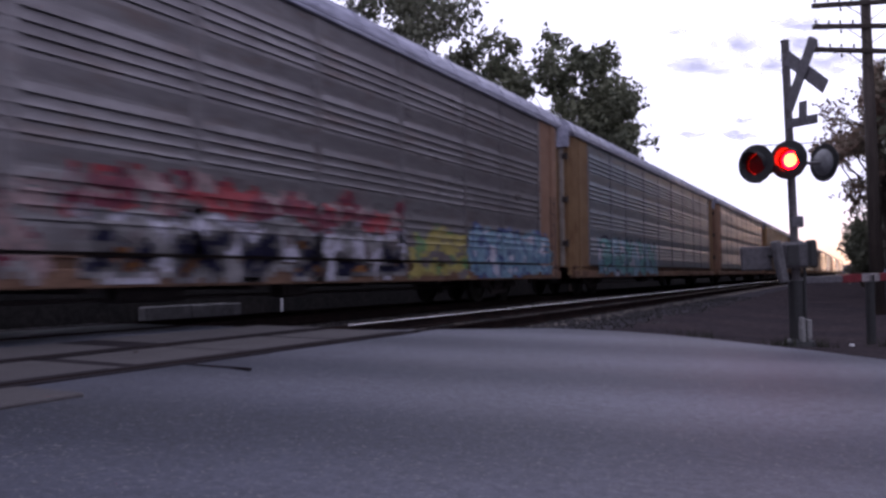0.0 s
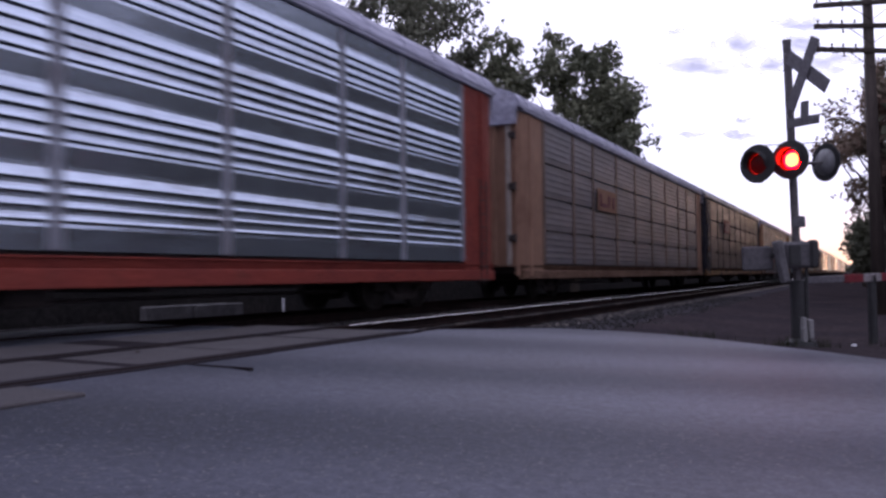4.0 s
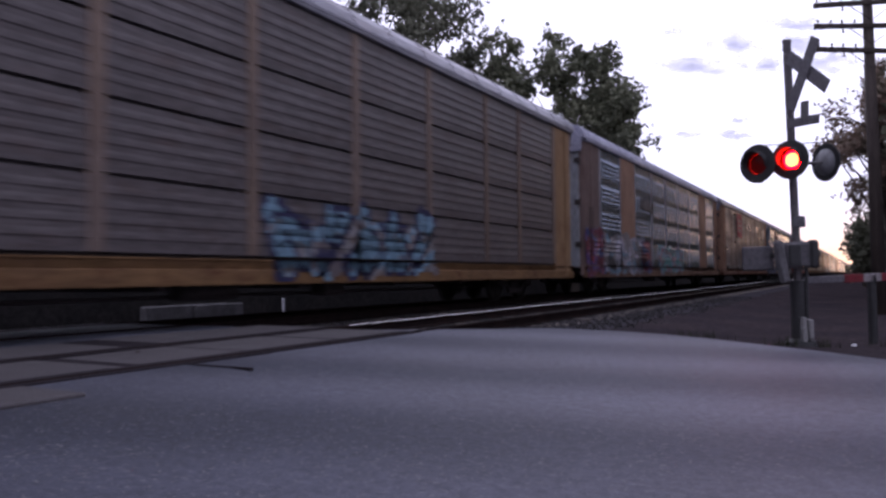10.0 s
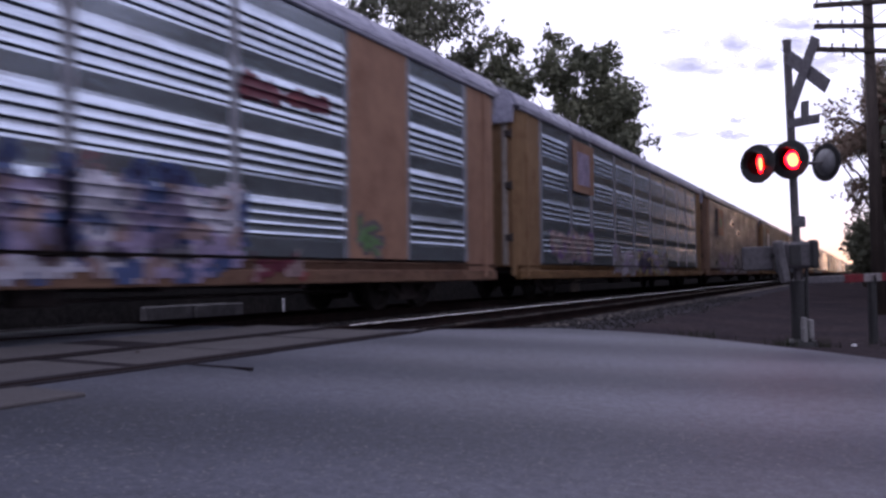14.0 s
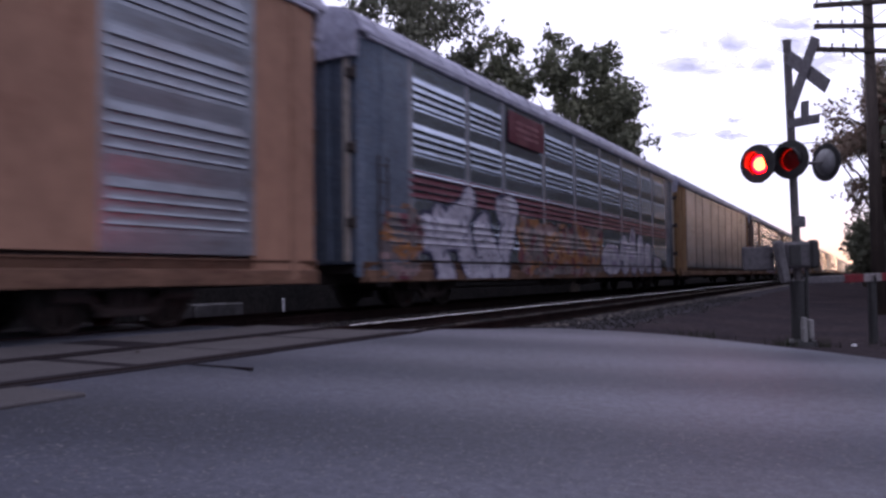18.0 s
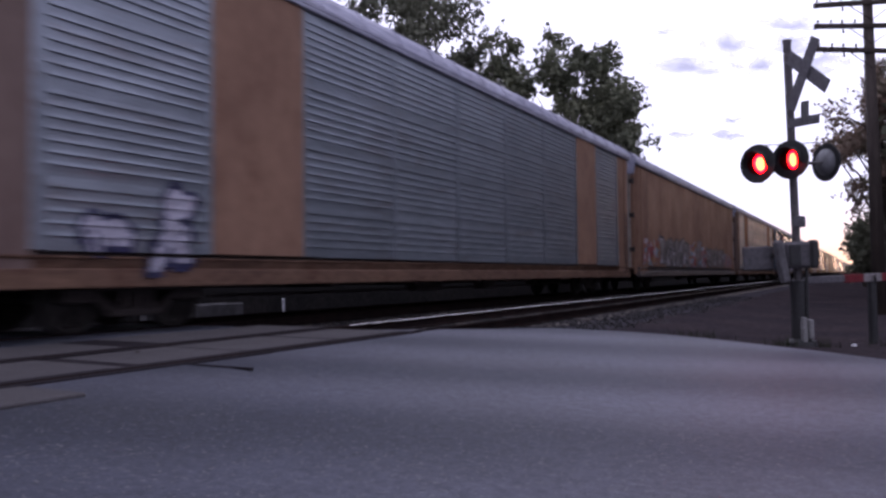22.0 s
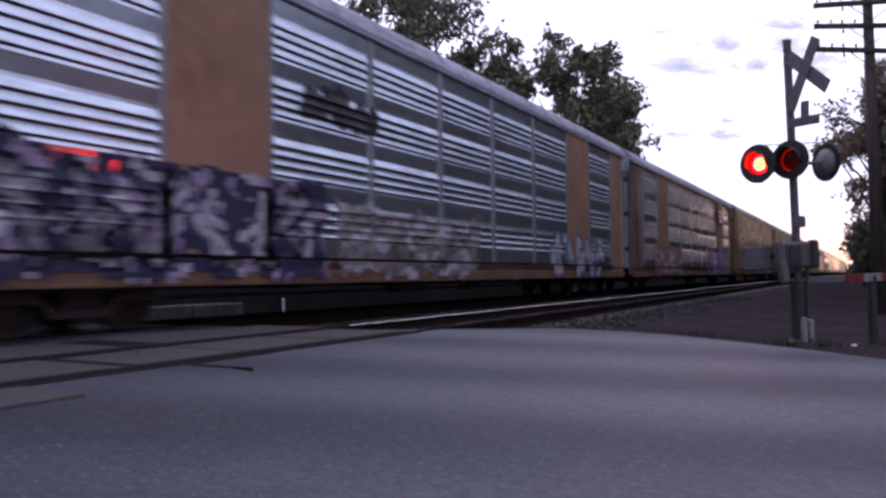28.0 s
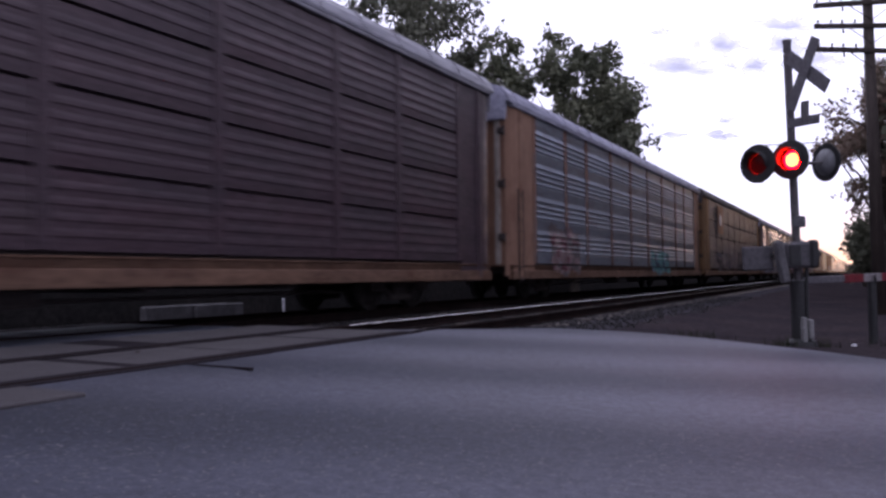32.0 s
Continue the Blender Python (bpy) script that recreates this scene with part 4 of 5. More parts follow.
SPECS = {
    2: dict(SILVER, skin="galv_dull", end="ochre", tags=[(-11, -2, 0.7, 2.0, ("g_teal", "g_navy", "g_sky", "g_white"), 5)], label="grey louvred autorack wagon with teal graffiti"),
    1: dict(SILVER, skin="galv_brown", style="shallow", post="galv_brown", end="tan", label="grey louvred autorack wagon covered in red and white graffiti",
            tags=[(-10.5, -3.6, 0.65, 2.0, ("g_rose", "g_grey", "g_ash", "g_maroon"), 6, "mix"), (-3.4, 4.3, 0.64, 1.62, ("g_white", "g_ash", "g_grey", "g_white"), 6, "mix"), (-3.3, 4.2, 0.64, 1.45, ("g_navy", "g_grey", "g_ash", "g_orange"), 6, "outline", 0.7),
                  (-3.5, 4.1, 1.5, 2.15, ("g_red", "g_ash", "g_maroon", "g_rose"), 6, "mix"), (4.4, 7.0, 0.65, 1.7, ("g_yellow", "g_green", "g_yellow", "g_ash"), 2, "mix"), (7.1, 12.6, 0.65, 1.85, ("g_sky", "g_blue", "g_sky", "g_white"), 4)]),
    0: dict(skin="grey_old", style="slot", post="navy", end="navy", sill="worn_ochre", roof="roof_dark", door="navy", strip=False, signs=[(-6.85, -4.4, 3.45, 4.35, "maroon", ("g_grey", "bars"))],
            placards=[(-12.45, 2.45, 0.3, "g_grey"), (-12.45, 2.08, 0.26, "worn_ochre"), (-12.45, 1.7, 0.3, "bluegrey")], label="dark grey corrugated autorack wagon with navy ends"),
    -1: dict(skin="mauve_grey", style="slot", post="tan_grey", end="tan", sill="sill_tan", signs=[(-6.75, -4.5, 3.0, 3.8, "tan", ("maroon", "bent"))],
             label="grey corrugated autorack wagon with tan posts and sill"),
    -2: dict(SILVER, end="red", sill="red", label="silver louvred autorack wagon with oxide-red ends"),
    -3: dict(SILVER, end="bluegrey", sill="bluegrey", stripes=[(-11.9, 11.9, GROUPS[1] + 0.16 * k, "maroon") for k in (0, 1, 2, 3)], signs=[(-6.82, -4.28, 4.30, 5.16, "maroon", ("sign_pink", "bars"))],
             tags=[(-11.6, -7.4, 1.2, 2.2, ("g_rose", "g_maroon", "g_grey", "g_white"), 5, "mix"), (-12.4, -6.6, 0.62, 1.3, ("g_blue", "g_navy", "g_blue", "g_sky"), 6, "mix"), (-7.2, -5.2, 0.62, 0.95, ("g_orange", "g_yellow", "g_orange", "g_yellow"), 3, "mix"),
                  (-7.4, -1.6, 1.2, 1.9, ("g_grey", "g_maroon", "g_ash", "g_rose"), 5, "mix"), (-5.0, 3.6, 0.7, 1.75, ("g_maroon", "g_ash", "g_grey", "g_maroon"), 8, "outline", 0.8), (4.3, 5.5, 1.05, 1.75, ("g_white", "g_white", "g_white", "g_sky"), 1, "mix"), (6.6, 10.6, 0.9, 1.6, ("g_maroon", "g_ash", "g_maroon", "g_rose"), 4, "outline")],
             label="silver louvred autorack wagon with maroon stripes and graffiti"),
    -4: dict(skin="galv_brown", style="dense", post="tan_grey", end="tan", sill="orange", roof="roof_dark", signs=[(-6.8, -4.25, 3.4, 5.2, "sign_red", ("g_rose", "bars"))],
             label="brown finely louvred autorack wagon with a red sign"),
    -5: dict(SILVER, end="end_mauve", front="tan", tan_bays=(1, 7), tags=[(-13.5, -11.4, 0.64, 2.3, ("g_purple", "g_red", "g_maroon", "g_blue"), 1, "mix"), (-11.5, -5.4, 0.66, 2.2, ("g_white", "g_grey", "g_grey", "g_sky"), 5, "mix"), (-11.0, -4.9, 0.7, 1.8, ("g_black", "g_ash", "g_grey", "g_black"), 6, "outline", 0.5),
             (-6.2, -4.4, 0.75, 2.1, ("g_red", "g_blue", "g_maroon", "g_blue"), 2, "mix"), (-3.0, 2.4, 0.7, 1.95, ("g_teal", "g_pink", "g_sky", "g_ash"), 4, "mix"), (-6.2, -4.0, 3.4, 4.0, ("g_black", "g_black", "g_black", "g_black"), 6, "outline")],
             label="silver louvred autorack wagon with tan panels and bright graffiti"),
    -6: dict(skin="brown_old", style="slot", post="tan_grey", end="ochre", strip=False, sill="sill_ochre", roof="roof_dark", signs=[(-9.1, -6.98, 3.0, 4.95, "tan", ("white", "plate"))],
             tags=[(-1.0, 4.4, 0.7, 1.75, ("g_ash", "g_navy", "g_grey", "g_sky"), 5, "mix"), (-1.2, 4.4, 0.75, 1.95, ("g_sky", "g_navy", "g_ash", "g_grey"), 5, "outline", 1.1)], label="brown corrugated autorack wagon with an ochre end and blue graffiti"),
    -7: dict(skin="galv_brown", style="dense", post="galv_brown", end="end_brown", sill="sill_tan", roof="roof_dark", cap="roof", signs=[(-9.1, -6.98, 3.2, 4.9, "tan", ("g_green", "oval"))],
             tags=[(-8.4, -2.2, 0.75, 2.05, ("g_lilac", "g_purple", "g_ash", "g_grey"), 6, "mix"), (-2.3, 4.4, 0.64, 2.0, ("g_black", "g_white", "g_maroon", "g_black"), 5, "outline", 1.2), (3.0, 5.6, 0.8, 1.9, ("g_maroon", "g_white", "g_ash", "g_lilac"), 2, "mix"), (6.6, 12.2, 0.8, 1.9, ("g_ash", "g_grey", "g_ash", "g_grey"), 6, "outline", 0.7)],
             label="brown finely louvred autorack wagon with black and white graffiti"),
    -8: dict(SILVER, end="ochre", sill="sill_ochre", signs=[(-9.1, -6.95, 3.45, 5.15, "tan", ("g_lilac", "plate"))],
             tags=[(-11.2, -6.9, 1.1, 2.1, ("g_ash", "g_purple", "g_rose", "g_grey"), 3, "mix"), (-4.6, -0.9, 0.66, 1.65, ("g_white", "g_ash", "g_grey", "g_lilac"), 4, "mix"), (-0.9, 1.3, 0.66, 1.7, ("g_navy", "g_purple", "g_navy", "g_yellow"), 2, "mix"), (1.3, 4.6, 0.66, 1.6, ("g_grey", "g_ash", "g_lilac", "g_yellow"), 3, "mix")], label="bright silver louvred autorack wagon with ochre ends"),
    -9: dict(SILVER, end="end_mauve", front="tan", tan_bays=(1, 7), tags=[(-3.0, 4.4, 0.66, 2.0, ("g_white", "g_rose", "g_lilac", "g_blue"), 6, "mix"), (-1.8, 3.4, 0.9, 2.2, ("g_navy", "g_blue", "g_navy", "g_lilac"), 6, "outline", 0.7), (4.5, 5.6, 0.68, 1.1, ("g_maroon", "g_red", "g_maroon", "g_rose"), 2, "mix"), (7.2, 8.4, 0.9, 1.9, ("g_green", "g_ash", "g_ash", "g_teal"), 1, "outline", 0.5),
             (4.2, 6.4, 3.5, 3.9, ("g_maroon", "g_maroon", "g_maroon", "g_red"), 6, "outline")], label="silver louvred autorack wagon with tan panels and navy graffiti"),
    -10: dict(skin="galv_worn", style="dense", post="grey_brown", end="ochre", sill="sill_tan", label="worn grey finely louvred autorack wagon with ochre ends"),
    -11: dict(SILVER, end="bluegrey", sill="sill_tan", stripes=[(-11.9, 11.9, GROUPS[1] + 0.16 * k, "maroon") for k in (0, 1, 2, 3)], signs=[(-6.82, -4.28, 4.30, 5.16, "maroon", ("sign_pink", "bars"))],
              tags=[(-13.0, -11.4, 0.65, 2.1, ("g_orange", "g_maroon", "g_ash", "g_rose"), 2, "mix"), (-11.4, -6.2, 0.65, 2.6, ("g_white", "g_navy", "g_white", "g_white"), 4, "outline", 1.9), (-6.2, 1.5, 0.65, 2.3, ("g_orange", "g_maroon", "g_ash", "g_rose"), 5, "mix"),
                    *[(a, b, 0.62, top, ("g_white", "g_navy", "g_white", "g_lilac"), 1, "bubble") for a, b, top in ((1.3, 3.8, 1.85), (3.7, 5.1, 2.25), (5.0, 6.3, 2.65), (6.2, 7.5, 2.4), (7.4, 8.8, 2.1), (8.7, 10.8, 1.5))]], label="silver autorack wagon with maroon stripes and white graffiti"),
    -12: dict(SILVER, skin="galv_dull", style="shallow", end="end_mauve", front="tan", post="galv_dull", tan_bays=(1, 7), label="dull silver louvred autorack wagon with tan panels"),
    -13: dict(skin="tan", style="solid", post="tan", end="tan", sill="brown_old", door="tan", roof="roof",
              tags=[(-13.0, -9.8, 1.06, 2.2, ("g_red", "g_white", "g_orange", "g_sky"), 2, "mix"), (-9.7, -2.9, 1.06, 2.35, ("g_grey", "g_black", "g_ash", "g_white"), 6), (-2.8, -0.9, 1.06, 2.3, ("g_red", "g_white", "g_orange", "g_sky"), 1, "mix"),
                    (-0.8, 0.6, 1.06, 2.5, ("g_rose", "g_ash", "g_ash", "g_sky"), 2, "letters"), (0.6, 2.3, 1.06, 2.2, ("g_white", "g_maroon", "g_red", "g_sky"), 2, "mix"), (2.3, 8.6, 1.06, 2.2, ("g_grey", "g_black", "g_ash", "g_white"), 6, "letters", 0.8),
                    (8.4, 12.0, 1.06, 1.95, ("g_red", "g_sky", "g_orange", "g_sky"), 4, "outline", 0.8)],
              label="plain tan enclosed autorack wagon with a band of graffiti"),
    -14: dict(SILVER, skin="galv_dull", style="dense", end="end_mauve", front="tan", post="galv_dull", tan_bays=(1, 7), tags=[(-11.4, -9.4, 0.8, 1.8, ("g_white", "g_navy", "g_sky", "g_white"), 2, "outline")], label="dull silver louvred autorack wagon with tan panels and small tag"),
    -15: dict(skin="mauve_grey", style="slot", post="mauve_grey", end="tan", strip=False, sill="orange", signs=[(-9.1, -6.98, 3.05, 4.9, "tan", ("tan_grey", "bars"))], label="grey corrugated autorack wagon with an orange sill"),
    -16: dict(skin="galv_brown", style="dense", post="galv_brown", end="ochre", sill="sill_tan", roof="roof_dark", tags=[(-11.6, -2.4, 1.0, 2.15, ("g_lilac", "g_blue", "g_pink", "g_grey"), 7, "mix"), (-3.0, -1.4, 1.0, 2.3, ("g_black", "g_white", "g_ash", "g_white"), 2, "outline"), (-1.6, 5.2, 0.66, 2.2, ("g_purple", "g_navy", "g_ash", "g_white"), 4, "mix"), (4.8, 9.0, 0.66, 2.2, ("g_white", "g_maroon", "g_ash", "g_rose"), 3, "letters", 1.2), (8.8, 12.2, 0.66, 1.7, ("g_white", "g_black", "g_orange", "g_green"), 4, "outline"),
              (-6.0, -3.8, 2.9, 3.4, ("g_orange", "g_orange", "g_orange", "g_orange"), 5, "outline")], label="grey finely louvred autorack wagon with lilac and white graffiti"),
    -17: dict(SILVER, end="end_mauve", front="tan", tan_bays=(1, 7), signs=[(7.0, 9.15, 3.7, 5.15, "gate_red", ("white", "bars"))], tags=[(3.0, 11.4, 0.7, 2.3, ("g_purple", "g_lilac", "g_purple", "g_white"), 5), (-10, -4, 0.7, 1.9, ("g_pink", "g_maroon", "g_grey", "g_white"), 4)],
              label="silver autorack wagon with tan panels and purple graffiti"),
    -18: dict(SILVER, end="end_mauve", front="tan", tan_bays=(1, 7), tags=[(-12.0, -5.6, 0.66, 2.3, ("g_navy", "g_lilac", "g_navy", "g_white"), 5, "mix"), (-11.6, -6.0, 0.8, 2.1, ("g_white", "g_navy", "g_navy", "g_lilac"), 6, "outline", 0.8), (-5.2, 0.6, 0.7, 2.0, ("g_ash", "g_grey", "g_grey", "g_white"), 5, "mix"), (5.4, 10.8, 0.65, 1.95, ("g_white", "g_blue", "g_sky", "g_sky"), 5, "outline", 1.1),
              (-6.2, -4.0, 3.4, 4.0, ("g_black", "g_black", "g_black", "g_black"), 6, "outline")], label="silver louvred autorack wagon with tan panels and navy graffiti"),
    -19: dict(skin="brown_old", style="slot", post="brown_old", end="ochre", sill="sill_tan", door="ochre", strip=False, roof="roof_brown", signs=[(-9.1, -6.98, 3.3, 5.1, "tan", ("white", "oval"))],
              tags=[(-9.8, -1.2, 0.95, 2.1, ("g_black", "g_rose", "g_grey", "g_navy"), 7, "letters", 1.0), (-0.9, 6.9, 0.95, 2.2, ("g_black", "g_black", "g_rose", "g_ash"), 7, "letters", 1.0)], label="brown corrugated autorack wagon with black graffiti"),
    -20: dict(SILVER, skin="galv_worn", end="tan", post="rust", wide_posts=True, sill="sill_tan", tags=[(-10.6, -8.0, 0.7, 2.1, ("g_rose", "g_maroon", "g_ash", "g_rose"), 2, "mix"), (1.8, 5.4, 0.68, 1.75, ("g_teal", "g_sky", "g_teal", "g_navy"), 3, "mix")], label="silver louvred autorack wagon with teal graffiti"),
    -21: dict(skin="maroon_old", style="slot", post="maroon_old", end="maroon_old", sill="sill_tan", door="ochre", roof="roof_dark", label="dark maroon corrugated autorack wagon with a tan sill"),
    -22: dict(SILVER, label="silver louvred autorack wagon at the tail"),
}
AHEAD = [dict(SILVER, skin="galv_dull", label="dull silver louvred autorack wagon far up the track"),
         dict(skin="brown_old", style="slot", post="tan", end="ochre", sill="sill_tan", label="brown corrugated autorack wagon far up the track"),
         dict(SILVER, end="ochre", tan_bays=(1, 7), label="silver autorack wagon with tan panels far up the track")]
for n in range(15, -23, -1):
    CARS.append((n, autorack(n, SPECS.get(n, AHEAD[n % 3]))))

# ---- crossing signal ----
MAST = Vector((-0.80, 11.69, -0.27))
LAMPS = []


M["machine"] = surface("machine_grey", (0.08, 0.074, 0.082), (0.06, 0.056, 0.062), 0.6, grain=20, patch=3, bump=0.05)
M["weight_grey"] = surface("weight_grey", (0.115, 0.11, 0.118), (0.085, 0.08, 0.086), 0.7, grain=20, patch=3, bump=0.05)
M["lens"] = bpy.data.materials.new("red_lens")
M["lens"].use_nodes = True
_nt = M["lens"].node_tree
_b = _nt.nodes["Principled BSDF"]
_b.inputs["Base Color"].default_value, _b.inputs["Roughness"].default_value = (0.30, 0.012, 0.02, 1), 0.12
_tr = _nt.nodes.new("ShaderNodeBsdfTransparent")
_tr.inputs[0].default_value = (0.92, 0.22, 0.10, 1)
_mx = _nt.nodes.new("ShaderNodeMixShader")
_mx.inputs[0].default_value = 0.25
_nt.links.new(_tr.outputs[0], _mx.inputs[1])
_nt.links.new(_b.outputs[0], _mx.inputs[2])
_nt.links.new(_mx.outputs[0], _nt.nodes["Material Output"].inputs[0])
M["lamp_on"] = glow("lamp_glow", (1.0, 0.052, 0.0006), 280.0)
# glow of the added, hidden lamp that reddens the wagon sides
M["lamp_added"] = glow("added_lamp_glow", (1.0, 0.02, 0.008), 120.0)
M["lamp_rim"] = glow("lamp_rim_glow", (1.0, 0.002, 0.003), 95.0)


M["pale_shell"] = surface("pale_grey_shell", (0.20, 0.20, 0.21), (0.13, 0.13, 0.14), 0.45, grain=20, patch=5, bump=0.02)
# dim red of a fading lamp, put into the colour of the plate's back
M["lamp_off"] = surface("dim_glow_red", (0.22, 0.07, 0.08), (0.16, 0.05, 0.055), 0.5, grain=20, patch=3, bump=0.0)


def flasher(mast, local, facing, phase, shell, bulb_key):
    """A hooded lamp with a round black background; facing: degrees from +X. The bulb plate inside turns its bright face out when the lamp is lit."""
    m = Matrix.Translation(local) @ pose(0, 0, 0, 0, 0, facing)
    bg = part("background_disc", Shape().lathe([(0.150, 0.012), (0.265, 0.012), (0.271, 0.004), (0.265, -0.004), (0.150, -0.006), (0.150, 0.012)], (0, 0, 0), (1, 0, 0), 32).mesh("background_disc", M["black"]), mast, "round black lamp background", m)
    house = Shape().lathe([(0.0, -0.10), (0.09, -0.09), (0.15, -0.055), (0.19, -0.006)] if shell == "pale_shell" else [(0.0, -0.25), (0.10, -0.25), (0.152, -0.14), (0.162, -0.006)], (0, 0, 0), (1, 0, 0), 24).mesh("housing", M[shell], True)
    part("housing", house, bg)
    hood = Shape()
    n = 20
    vs, fs = [], []
    for i in range(n + 1):
        a = math.radians(-20 + 220 * i / n)
        for r in (0.158, 0.168):
            vs += [(0.012, r * math.cos(a), r * math.sin(a)), (0.20 - 0.13 * abs(i / n - 0.5) * 2, r * math.cos(a), r * math.sin(a))]
    for i in range(n):
        k, q = i * 4, (i + 1) * 4
        fs += [(k, k + 1, q + 1, q), (k + 2, q + 2, q + 3, k + 3), (k + 1, k + 3, q + 3, q + 1)]
    fs += [(0, 2, 3, 1), (n * 4, n * 4 + 1, n * 4 + 3, n * 4 + 2)]
    part("hood", hood.add(vs, fs).mesh("hood", M["black"], True), bg)
    part("lens", Shape().lathe([(0.0, 0.055), (0.06, 0.05), (0.11, 0.034), (0.15, 0.014)], (0, 0, 0), (1, 0, 0), 24).mesh("lens", M["lens"], True), bg, "domed red glass lens")
    s = Shape().lathe([(0.0, 0.006), (0.092, 0.006)], (0, 0, 0), (1, 0, 0), 20)
    ring = Shape().lathe([(0.092, 0.006), (0.125, 0.002)], (0, 0, 0), (1, 0, 0), 20)
    back = Shape().lathe([(0.0, -0.006), (0.140, -0.006), (0.142, 0.0), (0.125, 0.001)], (0, 0, 0), (1, 0, 0), 20)
    v = s.v + ring.v + back.v
    f = s.f + [tuple(i + len(s.v) for i in q) for q in ring.f] + [tuple(i + len(s.v) + len(ring.v) for i in q) for q in back.f]
    idx = [0] * len(s.f) + [1] * len(ring.f) + [2] * len(back.f)
    away = shell == "pale_shell"        # this one shines away from the road user, at the far side of the crossing
    bulb = part("bulb_plate", mesh_from("bulb_plate", v, f, [M["lamp_off"]] * 3 if away else [M[bulb_key], M["lamp_rim"], M["lamp_off"]], idx), bg, "" if away else "glowing bulb plate")
    if not away:
        LAMPS.append((bulb, phase))
    return bg


def crossing_signal():
    mast = thing("crossing_signal", Matrix.Translation(MAST) @ Matrix.Rotation(radians(-1.2), 4, (-math.sin(radians(YAW)), math.cos(radians(YAW)), 0)), "grey railway crossing mast with red flashing lamps and crossbuck sign", "crossing signal")
    part("mast_pipe", Shape().tube((0, 0, 0.1), (0, 0, 4.22), 0.055, 0.055, 14).tube((0, 0, 4.22), (0, 0, 4.25), 0.062, 0.062, 14).mesh("mast_pipe", M["mast"], False), mast)
    part("base", Shape().lathe([(0.0, -0.05), (0.22, -0.05), (0.20, 0.02), (0.115, 0.06), (0.105, 0.86), (0.0, 0.88)], (0, 0, 0), (0, 0, 1), 18).mesh("mast_base", M["black"]), mast, "black cast mast base")
    lat = pose(0, 0, 0, 0, 0, YAW)
    part("junction_box", Shape().box(-0.05, 0.015, -0.20, -0.11, 0.02, 0.36, 0.015, lat).box(0.035, 0.10, -0.20, -0.11, 0.06, 0.33, 0.015, lat).box(-0.05, 0.10, -0.13, -0.10, 0.0, 0.30, 0.01, lat).mesh("junction_box", M["concrete"]), mast, "pale grey junction box")
    part("conduit", Shape().tube(lat @ Vector((0.05, -0.12, 0.34)), lat @ Vector((0.09, -0.08, 1.10)), 0.022, n=8).mesh("conduit", M["black"]), mast, "black cable conduit")
    part("terminal_box", Shape().box(-0.02, 0.13, -0.09, 0.05, 1.60, 1.76, 0.015).mesh("terminal_box", M["sign_back"]), mast)
    # crossbuck, seen from the edge
    turn = pose(0, 0, 0, 0, 0, CROSS_TURN)
    for a, dy, half, x, z in ((40, 0.0, 0.46, 0.46, 3.68), (-57, -0.02, 0.50, 0.39, 3.66)):
        part("crossbuck_blade", Shape().box(-half, half, -0.012, 0.0, -0.095, 0.095, 0.004, turn @ pose(x, dy - 0.06, z) @ pose(0, 0, 0, 0, a, 0)).mesh("crossbuck_blade", M["sign_back"]), mast, "aluminium crossbuck blade")
    part("track_sign", Shape().box(0.0, 0.60, -0.01, 0.0, -0.065, 0.065, 0.004, turn @ pose(0.04, -0.06, 3.05, 0, 4, 0)).box(0.24, 0.40, -0.01, 0.0, 0.065, 0.27, 0.004, turn @ pose(0.04, -0.06, 3.05, 0, 4, 0)).mesh("track_sign", M["sign_back"]), mast)
    # arm with the lamps
    ex, ey = math.cos(radians(YAW)), math.sin(radians(YAW))
    part("lamp_arm", Shape().tube((-0.42 * ex, -0.42 * ey, 2.50), (0.50 * ex, 0.50 * ey, 2.50), 0.026, n=10).mesh("lamp_arm", M["mast"]), mast)
    part("tie_rod", Shape().tube((-0.45 * ex, -0.45 * ey, 2.77), (0.52 * ex, 0.52 * ey, 2.79), 0.009, n=6).mesh("tie_rod", M["mast"]), mast)
    for side, out, z, facing, phase, shell in LAMP_ROWS:
        flasher(mast, Vector((side * ex + out * ey, side * ey - out * ex, z)), facing, phase, shell, "lamp_added" if facing == -150 else "lamp_on")
    # gate mechanism and lowered arm
    mech = part("gate_mechanism", Shape().box(-0.24, 0.14, -0.18, 0.18, 1.03, 1.40, 0.04, lat).mesh("gate_mechanism", M["machine"]), mast, "grey gate machine box")
    part("machine_door", Shape().box(-0.19, -0.03, -0.20, -0.18, 1.08, 1.36, 0.008, lat).mesh("machine_door", M["black"]), mech, "dark machine door")
    part("machine_cover", Shape().box(0.10, 0.22, -0.22, -0.06, 1.03, 1.42, 0.03, lat).mesh("machine_cover", M["black"]), mech)
    part("main_shaft", Shape().tube(lat @ Vector((-0.42, -0.12, 1.22)), lat @ Vector((0.26, -0.12, 1.22)), 0.03, n=10).mesh("main_shaft", M["black"]), mech)
    part("counterweight_arm", Shape().box(-0.79, -0.36, -0.10, -0.05, 1.02, 1.35, 0.02, lat).mesh("counterweight_arm", M["machine"]), mech, "grey counterweight arm")
    part("counterweight", Shape().box(-0.055, 0.055, -0.28, -0.14, -0.28, 0.30, 0.02, lat @ pose(-0.31, 0, 1.12, 0, -9, 0)).mesh("counterweight", M["weight_grey"]), mech, "pale grey counterweight block")
    gate = pose(0, 0, 0, 0, 0, GATE_TURN)
